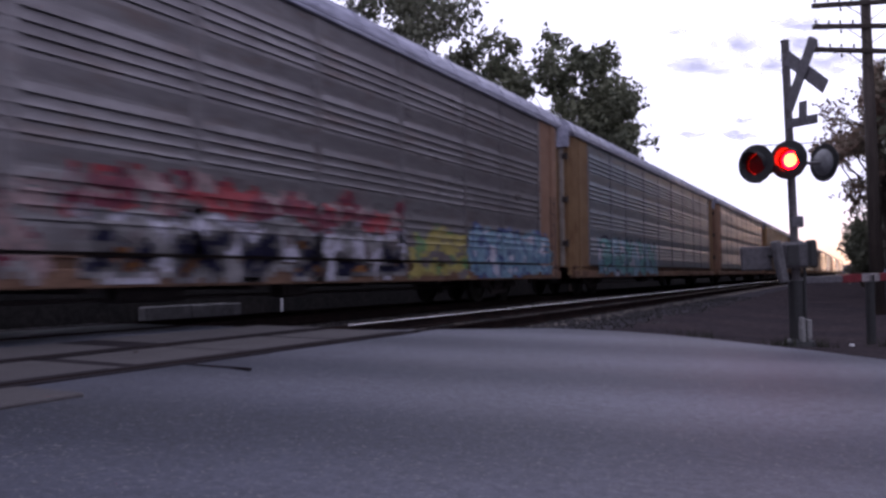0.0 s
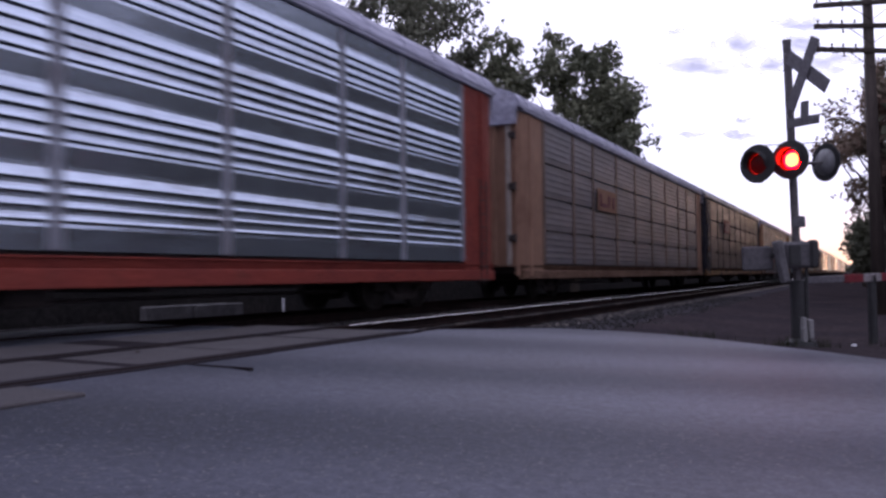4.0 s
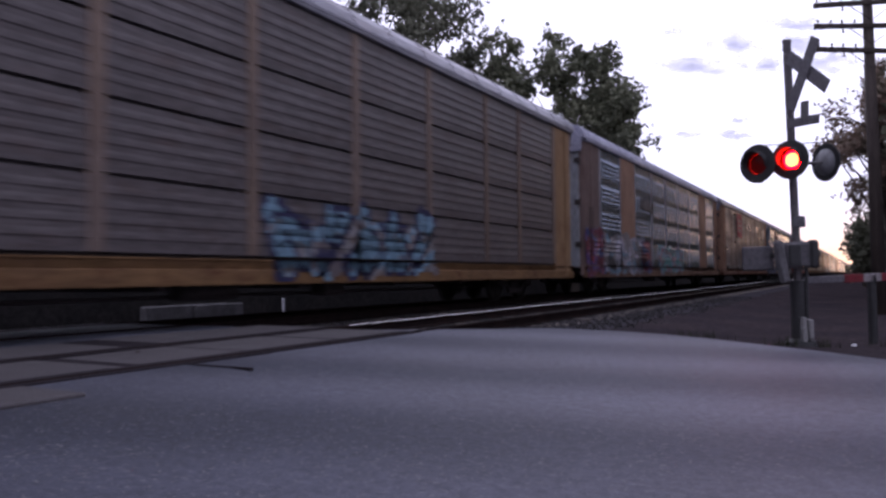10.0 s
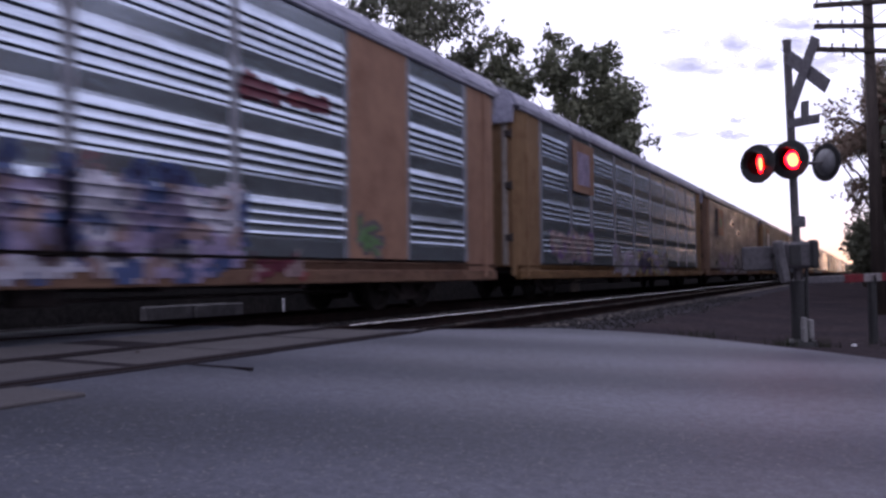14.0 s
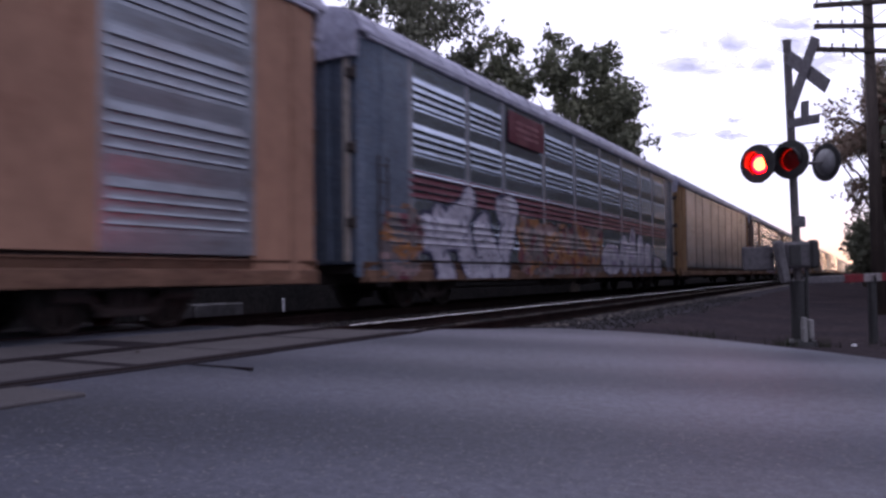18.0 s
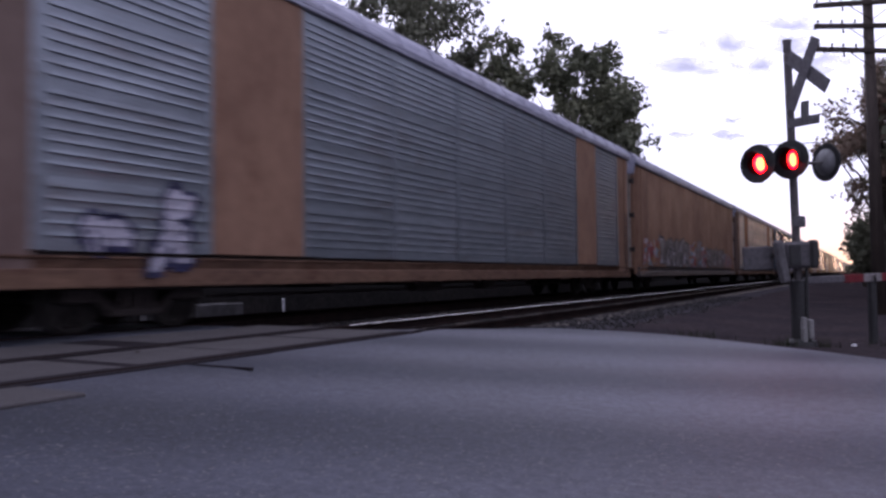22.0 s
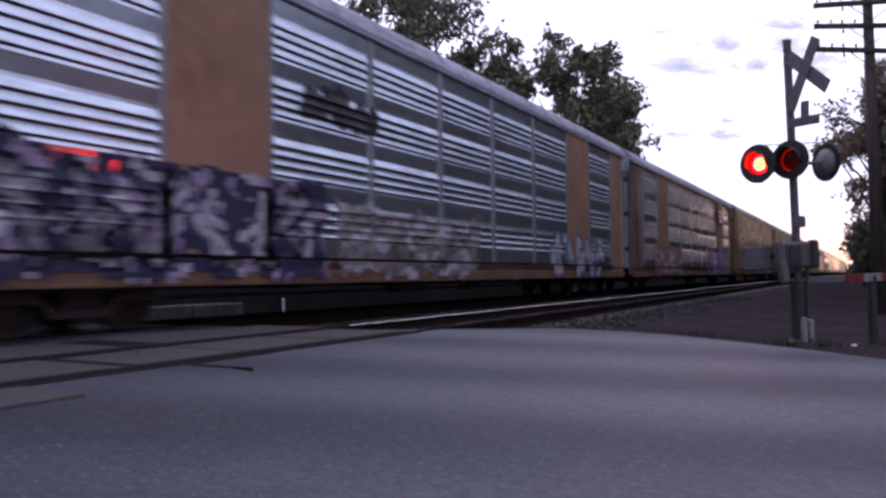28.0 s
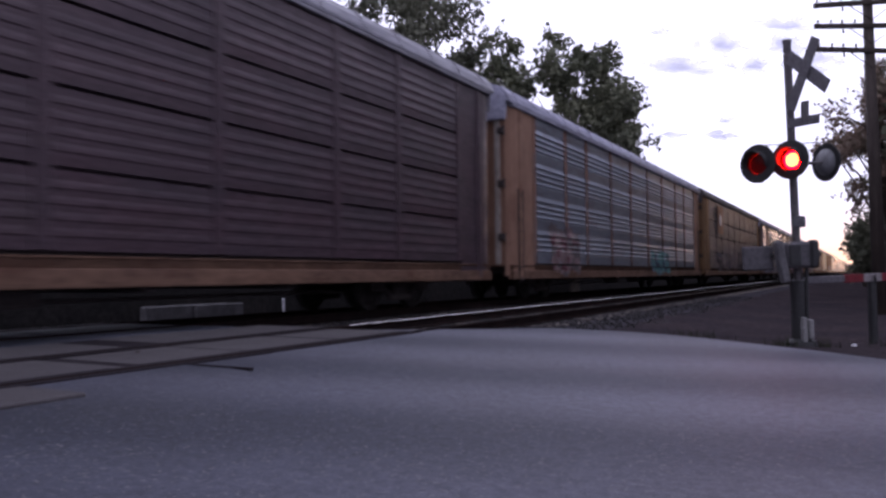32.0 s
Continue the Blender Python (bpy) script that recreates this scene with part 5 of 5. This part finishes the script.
    arm = part("gate_arm", Shape().box(-0.02, 0.02, 0.1, 0.95, 0.81, 0.91, 0.01, gate).mesh("gate_arm", M["sign_back"]), mast, "lowered gate arm")
    for i in range(9):
        part("arm_stripe", Shape().box(-0.02, 0.02, 0.95 + 0.41 * i, 0.95 + 0.41 * (i + 1) - 0.002, 0.80, 0.92, 0.006, gate).mesh("arm_stripe", M["gate_red" if i % 2 == 0 else "gate_white"]), arm)
    return mast


CROSS_TURN, GATE_TURN = -47, -35.5
# sideways from the mast, out towards the road user, height, facing in degrees from +X, phase
# the last lamp is added, hidden behind the first, to cast red glints on the wagons
LAMP_ROWS = [(-0.53, 0.10, 2.50, -116, 0, "black"), (-0.12, 0.20, 2.53, -114, 1, "black"), (0.49, -0.05, 2.51, 44, 0, "pale_shell"), (-0.36, -0.20, 2.53, -150, 0, "black")]
crossing_signal()


def arm_rest():
    x, y = MAST.x + 1.53 * math.sin(radians(35.5)), MAST.y + 1.53 * math.cos(radians(35.5))
    r = thing("gate_rest", pose(x, y, -0.36), "short dark post holding up the lowered gate arm", "post")
    part("post", Shape().tube((0, 0, -0.1), (0, 0, 0.9), 0.062, 0.062, 12).mesh("rest_post", M["black"]), r)
    part("cradle", Shape().box(-0.06, 0.06, -0.06, 0.06, 0.9, 0.925, 0.005).box(-0.06, -0.045, -0.06, 0.06, 0.925, 1.02).box(0.045, 0.06, -0.06, 0.06, 0.925, 1.02).mesh("cradle", M["black"]), r)


arm_rest()

# ---- telegraph pole ----


def telegraph_pole(at):
    p = thing("telegraph_pole", at, "weathered dark wooden telegraph pole with three crossarms", "utility pole")
    part("pole", Shape().tube((0, 0, -0.3), (0, 0, 9.0), 0.17, 0.11, 14).mesh("pole", M["pole_wood"], True), p)
    for z, tilt in ((7.89, -2.6), (7.29, 0.4), (6.66, 2.4)):
        arm = part("crossarm", Shape().box(-1.42, 1.42, -0.16, -0.06, -0.06, 0.06, 0.01).mesh("crossarm", M["pole_wood"]), p, at=pose(0, 0, z) @ pose(0, 0, 0, 0, 0, YAW) @ pose(0, 0, 0, 0, tilt, 0))
        for x in (-1.33, -1.0, -0.72, -0.4, 0.55, 0.9, 1.25):
            part("insulator", Shape().lathe([(0.0, 0.11), (0.03, 0.10), (0.035, 0.06), (0.02, 0.05), (0.012, 0.0)], (x, -0.11, 0.06), (0, 0, 1), 10).mesh("insulator", M["pole_wood"]), arm)
        part("insulator", Shape().lathe([(0.0, -0.12), (0.03, -0.11), (0.035, -0.07), (0.02, -0.06), (0.012, 0.0)], (-0.70, -0.11, -0.06), (0, 0, 1), 10).mesh("insulator", M["pole_wood"]), arm)
        for sx in (-1, 1):
            part("brace", Shape().tube((sx * 0.62, -0.165, -0.04), (0.0, -0.15, -0.46), 0.012, n=6).mesh("brace", M["under"]), arm)
    return p


telegraph_pole(pose(0.32, 21.9, -0.4, 0, -0.6, 0))

# ---- trees ----


def crown_mesh(name, blobs, leaves, size, mat, seed):
    """Leaf clumps scattered in the outer shells of uneven masses."""
    rng = np.random.default_rng(seed)
    vol = np.array([b[3] ** 2 for b in blobs])
    pick = rng.choice(len(blobs), leaves, p=vol / vol.sum())
    B = np.array(blobs)[pick]
    d = rng.normal(size=(leaves, 3))
    d /= np.linalg.norm(d, axis=1)[:, None]
    r = B[:, 3] * (0.35 + 0.75 * rng.random(leaves) ** 0.6)
    lump = np.array([noise.noise((v[0] * 2.2 + s, v[1] * 2.2, v[2] * 2.2)) for v, s in zip(d, pick * 7.3)])
    r *= 1 + 0.45 * lump
    c = B[:, :3] + d * r[:, None] * np.array([1, 1, 0.85])
    # sprigs that stand out of the masses
    tips = []
    for bx, by, bz, br in blobs:
        for q in range(7):
            w = rng.normal(size=3)
            w /= np.linalg.norm(w)
            far = br * rng.uniform(1.05, 1.55)
            k = rng.random(26)
            way = w * far + np.array([0, 0, 0.12 * far])
            tips.append(np.array([bx, by, bz]) + k[:, None] * way + rng.normal(size=(26, 3)) * (0.16 * br * (1.15 - k))[:, None])
    keep = np.array([noise.noise(tuple(p * 0.75)) > -0.10 and noise.noise(tuple(p * 2.1)) > -0.34 for p in c])
    c = np.concatenate([c[keep]] + tips)
    k = len(c)
    u = rng.normal(size=(k, 3))
    u /= np.linalg.norm(u, axis=1)[:, None]
    w = np.cross(u, rng.normal(size=(k, 3)))
    w /= np.linalg.norm(w, axis=1)[:, None]
    s = size * (0.6 + 0.8 * rng.random(k))[:, None]
    v = np.stack([c - u * s, c + w * s * 0.45 - u * s * 0.1, c + u * s, c - w * s * 0.45 + u * s * 0.1], 1).reshape(-1, 3)
    f = np.arange(4 * k).reshape(-1, 4)
    me = bpy.data.meshes.new(name)
    me.from_pydata(v.tolist(), [], f.tolist())
    me.materials.append(mat)
    me.update()
    return me


def tree(at, height, blobs, leaves, size, mat, seed, label, every=1):
    t = thing("tree", at, label, "tree", "trees beside the railway")
    rnd = random.Random(seed)
    s = Shape()
    top = height * 0.55
    pts = [Vector((0.1 * i * rnd.uniform(-1, 1), 0.1 * i * rnd.uniform(-1, 1), -0.3 + (top + 0.3) * i / 5)) for i in range(6)]
    for i in range(5):
        s.tube(pts[i], pts[i + 1], 0.30 * (1 - i * 0.13), 0.30 * (1 - (i + 1) * 0.13), 9, caps=False)
    part("trunk", s.mesh("trunk", M["bark"], True), t)
    for b in blobs[::every]:
        a = pts[rnd.choice((2, 3, 4, 5))]
        e = Vector(b[:3])
        mid = (a + e) / 2 + Vector((0, 0, 0.4))
        part("limb", Shape().tube(a, mid, 0.075, 0.05, 7, False).tube(mid, e, 0.05, 0.015, 7, False).mesh("limb", M["bark"], True), t)
    part("crown", crown_mesh("crown", blobs, leaves, size, mat, seed), t)
    return t


def masses(seed, n, rx, ry, z0, z1, r0, r1):
    rnd = random.Random(seed)
    out = []
    for i in range(n):
        k = i / max(1, n - 1)
        z = z0 + (z1 - z0) * k
        w = math.sin(math.pi * (0.18 + 0.75 * k)) ** 0.8
        a = rnd.uniform(0, 2 * math.pi)
        q = rnd.uniform(0.3, 1.0) * w
        out.append((rx * q * math.cos(a), ry * q * math.sin(a), z + rnd.uniform(-0.5, 0.5), rnd.uniform(r0, r1) * (0.65 + 0.35 * w)))
    return out


def cam_place(px, depth):
    """A place on the ground from a share of the view's width and a depth along the view."""
    th = radians(YAW)
    xc = px * depth
    return xc * math.cos(th) - depth * math.sin(th), xc * math.sin(th) + depth * math.cos(th)


def put_tree(px, depth, height, n, rx, z0, r0, r1, leaves, mat, seed, label, size=0.16):
    x, y = cam_place(px, depth)
    tree(pose(x, y, -0.5), height, masses(seed, n, rx, rx, z0, height - 1.0, r0, r1), leaves, size, M[mat], seed, label)


put_tree(-0.055, 42, 18.5, 30, 5.0, 8.0, 0.9, 1.7, 26000, "leaf_dark", 3, "tall broad dark green tree behind the train")
put_tree(0.172, 46, 16.2, 34, 3.9, 6.0, 0.9, 1.6, 30000, "leaf", 11, "rounded dark green tree behind the train")
put_tree(0.075, 50, 17.4, 22, 2.6, 8.0, 0.8, 1.4, 12000, "leaf", 21, "smaller tree with thinning dark leaves")
put_tree(0.022, 45, 15.2, 16, 2.0, 8.0, 0.8, 1.4, 12000, "leaf_dark", 27, "low bushy dark green tree behind the train")
put_tree(0.594, 34, 11.0, 42, 3.0, 4.4, 0.55, 1.0, 30000, "leaf_evening_red", 31, "tree with reddish evening light put into its leaf colour, behind the telegraph pole", 0.10)
put_tree(0.556, 60, 5.8, 16, 0.8, 1.5, 0.8, 1.4, 8000, "leaf_dark", 41, "low bushy tree beside the track")
# rows of trees added out of view, so that the wagon sides reflect something dark
unseen_tree = tree(pose(12, 18, -0.6), 11.0, masses(51, 34, 3.0, 3.0, 0.8, 10.0, 1.4, 2.0), 20000, 0.36, M["leaf_dark"], 51, "dense dark green tree added out of view to darken the reflections in the wagons", 6)
rnd = random.Random(77)
for i in range(116):
    k = i // 2
    y = 25 + 5.6 * k + 2.8 * (i % 2)
    near = y < 48
    copy_thing(unseen_tree, pose((6.9 if near else 8.2 + 0.026 * y) + rnd.uniform(0, 0.9) + 4.5 * (i % 2), y, -0.6, 0, 0, rnd.uniform(0, 360)) @ Matrix.Scale(1.3 if near else 1.8 + 0.4 * min(1.0, max(0.0, (y - 60) / 40)), 4))


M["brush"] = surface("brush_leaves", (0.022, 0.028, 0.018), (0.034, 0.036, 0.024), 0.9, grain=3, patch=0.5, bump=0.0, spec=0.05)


def brush_line():
    """Weeds and brush on the low bank beyond the train."""
    rng = np.random.default_rng(9)
    k = 16000
    y = rng.uniform(-30, 130, k)
    z = rng.random(k) ** 1.2 * (1.9 + 0.5 * np.sin(y * 0.7) * np.sin(y * 0.23)) - 0.5
    z += 1.9
    x = -17.2 - rng.random(k) * 2.0
    c = np.stack([x, y, z], 1)
    u = rng.normal(size=(k, 3))
    u[:, 2] = np.abs(u[:, 2]) + 0.6
    u /= np.linalg.norm(u, axis=1)[:, None]
    w = np.cross(u, rng.normal(size=(k, 3)))
    w /= np.linalg.norm(w, axis=1)[:, None]
    s = (0.10 + 0.16 * rng.random(k))[:, None]
    v = np.stack([c - u * s, c + w * s * 0.4, c + u * s, c - w * s * 0.4], 1).reshape(-1, 3)
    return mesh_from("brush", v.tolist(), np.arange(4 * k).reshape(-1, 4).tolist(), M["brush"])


# added bank of very dark soil: stands in for the shade seen beneath the wagons
bank = [(-15.75, -0.6), (-15.85, 0.5), (-16.1, 1.3), (-16.8, 1.75), (-20.5, 1.8), (-30, 1.8), (-30, -0.6)]
structure("bank", Shape().extrude(bank, -120, 400).mesh("bank", M["soil"]), "dark earth bank added behind the tracks to keep the gap under the train dark", "bank")
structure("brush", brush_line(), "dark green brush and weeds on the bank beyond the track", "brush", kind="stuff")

# ---- small things beyond the train ----
M["old_concrete"] = surface("old_concrete", (0.11, 0.105, 0.108), (0.07, 0.066, 0.068), 0.9, grain=20, patch=2.5, bump=0.4, dirt=(0.05, 0.045, 0.045))
CURB = Shape().box(-0.12, 0.12, -0.80, 0.80, -0.06, 0.40, 0.03).mesh("curb_block", M["old_concrete"])
for x, y, r, name in ((-15.1, 13.2, 4, "grey"), (-15.0, 14.75, -3, "pale grey")):
    b = new("curb_block", CURB)
    b.matrix_basis = pose(x, y, -0.36, 0, 0, r)
    tagged(b, name + " concrete block lying beyond the train", "concrete block", "concrete blocks beside the track")
wp = thing("marker_post", pose(-15.3, 17.7, -0.4), "short white painted marker post beyond the train", "marker post")
part("post", Shape().box(-0.03, 0.03, -0.035, 0.035, -0.1, 0.46, 0.01).mesh("marker_post", M["white"]), wp)
part("cap", Shape().box(-0.035, 0.035, -0.04, 0.04, 0.46, 0.48, 0.006).mesh("marker_cap", M["white"]), wp)


def weeds():
    """Dark tufts round the foot of the mast and along the road's edge."""
    rng = np.random.default_rng(12)
    vs, fs = [], []
    for cx, cy, r, n in ((-0.95, 11.55, 0.22, 130), (-0.55, 11.75, 0.16, 70), (0.35, 12.6, 0.3, 90), (-2.2, 11.9, 0.35, 80), (1.1, 11.4, 0.3, 80)):
        for i in range(n):
            x, y = cx + rng.normal() * r * 0.6, cy + rng.normal() * r * 0.6
            z = ground_z(x, y) - 0.02
            h, a, lean = rng.uniform(0.06, 0.2), rng.uniform(0, 6.28), rng.uniform(0.0, 0.09)
            dx, dy = math.cos(a), math.sin(a)
            k = len(vs)
            vs += [(x - dy * 0.006, y + dx * 0.006, z), (x + dy * 0.006, y - dx * 0.006, z), (x + dx * lean, y + dy * lean, z + h)]
            fs.append((k, k + 1, k + 2))
    return mesh_from("weeds", vs, fs, M["brush"])


structure("weeds", weeds(), "dark dry weed tufts round the mast's foot", "weeds", kind="stuff")

# ---- distance ----
def ridge():
    vs, fs, n = [], [], 120
    for i in range(n + 1):
        x = -900 + 1800 * i / n
        top = 16 + 9 * noise.noise((x * 0.006, 0.4, 0)) + 3 * noise.noise((x * 0.05, 2.4, 0))
        vs += [(x, 1750, -6), (x, 1750 + 8 * noise.noise((x * 0.03, 5, 0)), top * 0.8), (x, 1790, top)]
    for i in range(n):
        k = i * 3
        fs += [(k, k + 3, k + 4, k + 1), (k + 1, k + 4, k + 5, k + 2)]
    # distance haze is mixed into the woods' pale blue base colour
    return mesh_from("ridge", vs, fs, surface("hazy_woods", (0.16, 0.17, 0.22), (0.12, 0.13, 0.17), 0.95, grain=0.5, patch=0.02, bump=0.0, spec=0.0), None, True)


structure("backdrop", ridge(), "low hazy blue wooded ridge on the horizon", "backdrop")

# ---- sky ----
def cloud_material(seed):
    m, nt, bsdf = nodes_of("cloud")
    bsdf.inputs["Base Color"].default_value, bsdf.inputs["Roughness"].default_value = (0.74, 0.76, 0.97, 1), 1.0
    bsdf.inputs["Specular IOR Level"].default_value = 0.0
    tc = nt.nodes.new("ShaderNodeTexCoord")
    ln = nt.nodes.new("ShaderNodeVectorMath")
    ln.operation = "LENGTH"
    sc = nt.nodes.new("ShaderNodeMapping")
    sc.inputs["Scale"].default_value = (1 / 60, 0, 1 / 16)
    nt.links.new(tc.outputs["Object"], sc.inputs["Vector"])
    nt.links.new(sc.outputs[0], ln.inputs[0])
    ns = nt.nodes.new("ShaderNodeMapping")
    ns.inputs["Scale"].default_value, ns.inputs["Location"].default_value = (0.028, 0.028, 0.085), (seed * 3.7, seed * 1.3, 0)
    nt.links.new(tc.outputs["Object"], ns.inputs["Vector"])
    f = noise_node(nt, ns.outputs[0], 1.0, 5.0, 0.55)
    sub = nt.nodes.new("ShaderNodeMath")
    sub.operation = "MULTIPLY_ADD"
    nt.links.new(ln.outputs["Value"], sub.inputs[0])
    sub.inputs[1].default_value = -0.42
    nt.links.new(f, sub.inputs[2])
    al = nt.nodes.new("ShaderNodeMapRange")
    al.inputs["From Min"].default_value, al.inputs["From Max"].default_value, al.inputs["To Max"].default_value = 0.08, 0.5, 0.72
    nt.links.new(sub.outputs[0], al.inputs["Value"])
    nt.links.new(al.outputs[0], bsdf.inputs["Alpha"])
    return m


CLOUDS = []


def cloud(px, py, wide, high, seed):
    """A thin bank of cloud far beyond everything, drifting."""
    depth = 1500.0
    x, y = cam_place(px, depth)
    z = 0.7 + py * depth
    n, k = 24, 8
    vs, fs = [], []
    for i in range(n + 1):
        for j in range(k + 1):
            u, v = 2 * i / n - 1, 2 * j / k - 1
            r = max(abs(u), abs(v)) / max(1e-6, math.hypot(u, v)) if (u or v) else 1
            vs.append((u * r * 60, 6 * (1 - u * u) * (1 - v * v), v * r * 16))
    for i in range(n):
        for j in range(k):
            a = i * (k + 1) + j
            fs.append((a, a + 1, a + k + 2, a + k + 1))
    ob = new("cloud", mesh_from("cloud", vs, fs, cloud_material(seed), None, True))
    m = Matrix.Translation((x, y, z)) @ pose(0, 0, 0, 0, 0, YAW) @ Matrix.Diagonal((wide, 1, high, 1))
    ob.matrix_basis = m
    tagged(ob, "thin blue-grey evening cloud drifting in a white sky", "cloud", "", "structure")
    CLOUDS.append((ob, m))


for k, (px, py, wide, high) in enumerate(((0.402, 0.306, 1.15, 2.2), (0.352, 0.275, 1.9, 1.45), (0.438, 0.276, 0.9, 1.5), (0.485, 0.304, 1.0, 1.6), (0.520, 0.279, 1.2, 1.7),
                                         (0.483, 0.330, 1.2, 1.3), (0.402, 0.202, 0.5, 0.55), (0.386, 0.184, 0.45, 0.7), (0.336, 0.183, 0.6, 0.7), (0.401, 0.180, 0.6, 0.6), (0.315, 0.322, 0.5, 0.45))):
    cloud(px, py, wide, high, k + 1)

# ---- moving things ----


def train_y(t):
    """The front coupler line of wagon 0 along the track."""
    return -4.95 + 20.1734 * t - 0.0077259 * t * t - 0.00054699 * t ** 3


SLACK = {1: -0.03, 0: -0.10, -1: 0.12, -2: -0.35, -3: -0.69, -4: -0.47, -5: -0.61, -6: -0.55, -7: -0.50, -8: -0.22, -9: -0.28, -10: -0.36, -11: -0.42, -12: -0.42, -13: -0.36, -14: -0.30, -15: -0.02, -16: -0.14, -20: -0.20}


def middle(n, t):
    """The middle of wagon n along the track; the slack in the couplings lets the wagons sit a little off their even places."""
    return train_y(t) + n * CAR - CAR / 2 + SLACK.get(n, -0.1)


def motions():
    for n, car in CARS:
        walk(car, [(0.5 * i, pose(TRAIN_X, middle(n, 0.5 * i), 0)) for i in range(65)])
    for w, n, yy in WHEELS:
        rows, base = [], None
        for k in range(0, 32 * FPS + 1):
            t = k / FPS
            y = middle(n, t)
            if -16 < y < 30:
                if base is None:
                    base = y
                    if k > 0:
                        rows.append((0.0, pose(0, yy, 0.455)))
                rows.append((t, pose(0, yy, 0.455) @ pose(0, 0, 0, -math.degrees((y - base) / 0.457))))
        if not rows:
            continue
        if rows[-1][0] < 32:
            rows.append((32.0, rows[-1][1]))
        walk(w, rows)
    for ob, m in CLOUDS:
        drift = Vector((-math.cos(radians(YAW)), -math.sin(radians(YAW)), 0)) * 38.0
        walk(ob, [(t, Matrix.Translation(drift * (t / 32.0)) @ m) for t in (0.0, 16.0, 32.0)])
    period, first = 1.2292, 0.43
    for bulb, phase in LAMPS:
        def face(t):
            k = ((t - first) / period + 0.5 * phase) % 1.0
            on = 0.0 if k < 0.5 else 1.0
            if k < 0.10:
                on = 1.0 - k / 0.10
            elif 0.5 <= k < 0.60:
                on = (k - 0.5) / 0.10
            return on * 180.0
        rows = [(i / 30.0, pose(-0.055, 0, 0, 0, 0, face(i / 30.0))) for i in range(0, 32 * 30 + 1)]
        slim = [r for i, r in enumerate(rows) if i in (0, len(rows) - 1) or rows[i - 1][1] != r[1] or rows[i + 1][1] != r[1]]
        walk(bulb, slim)


motions()
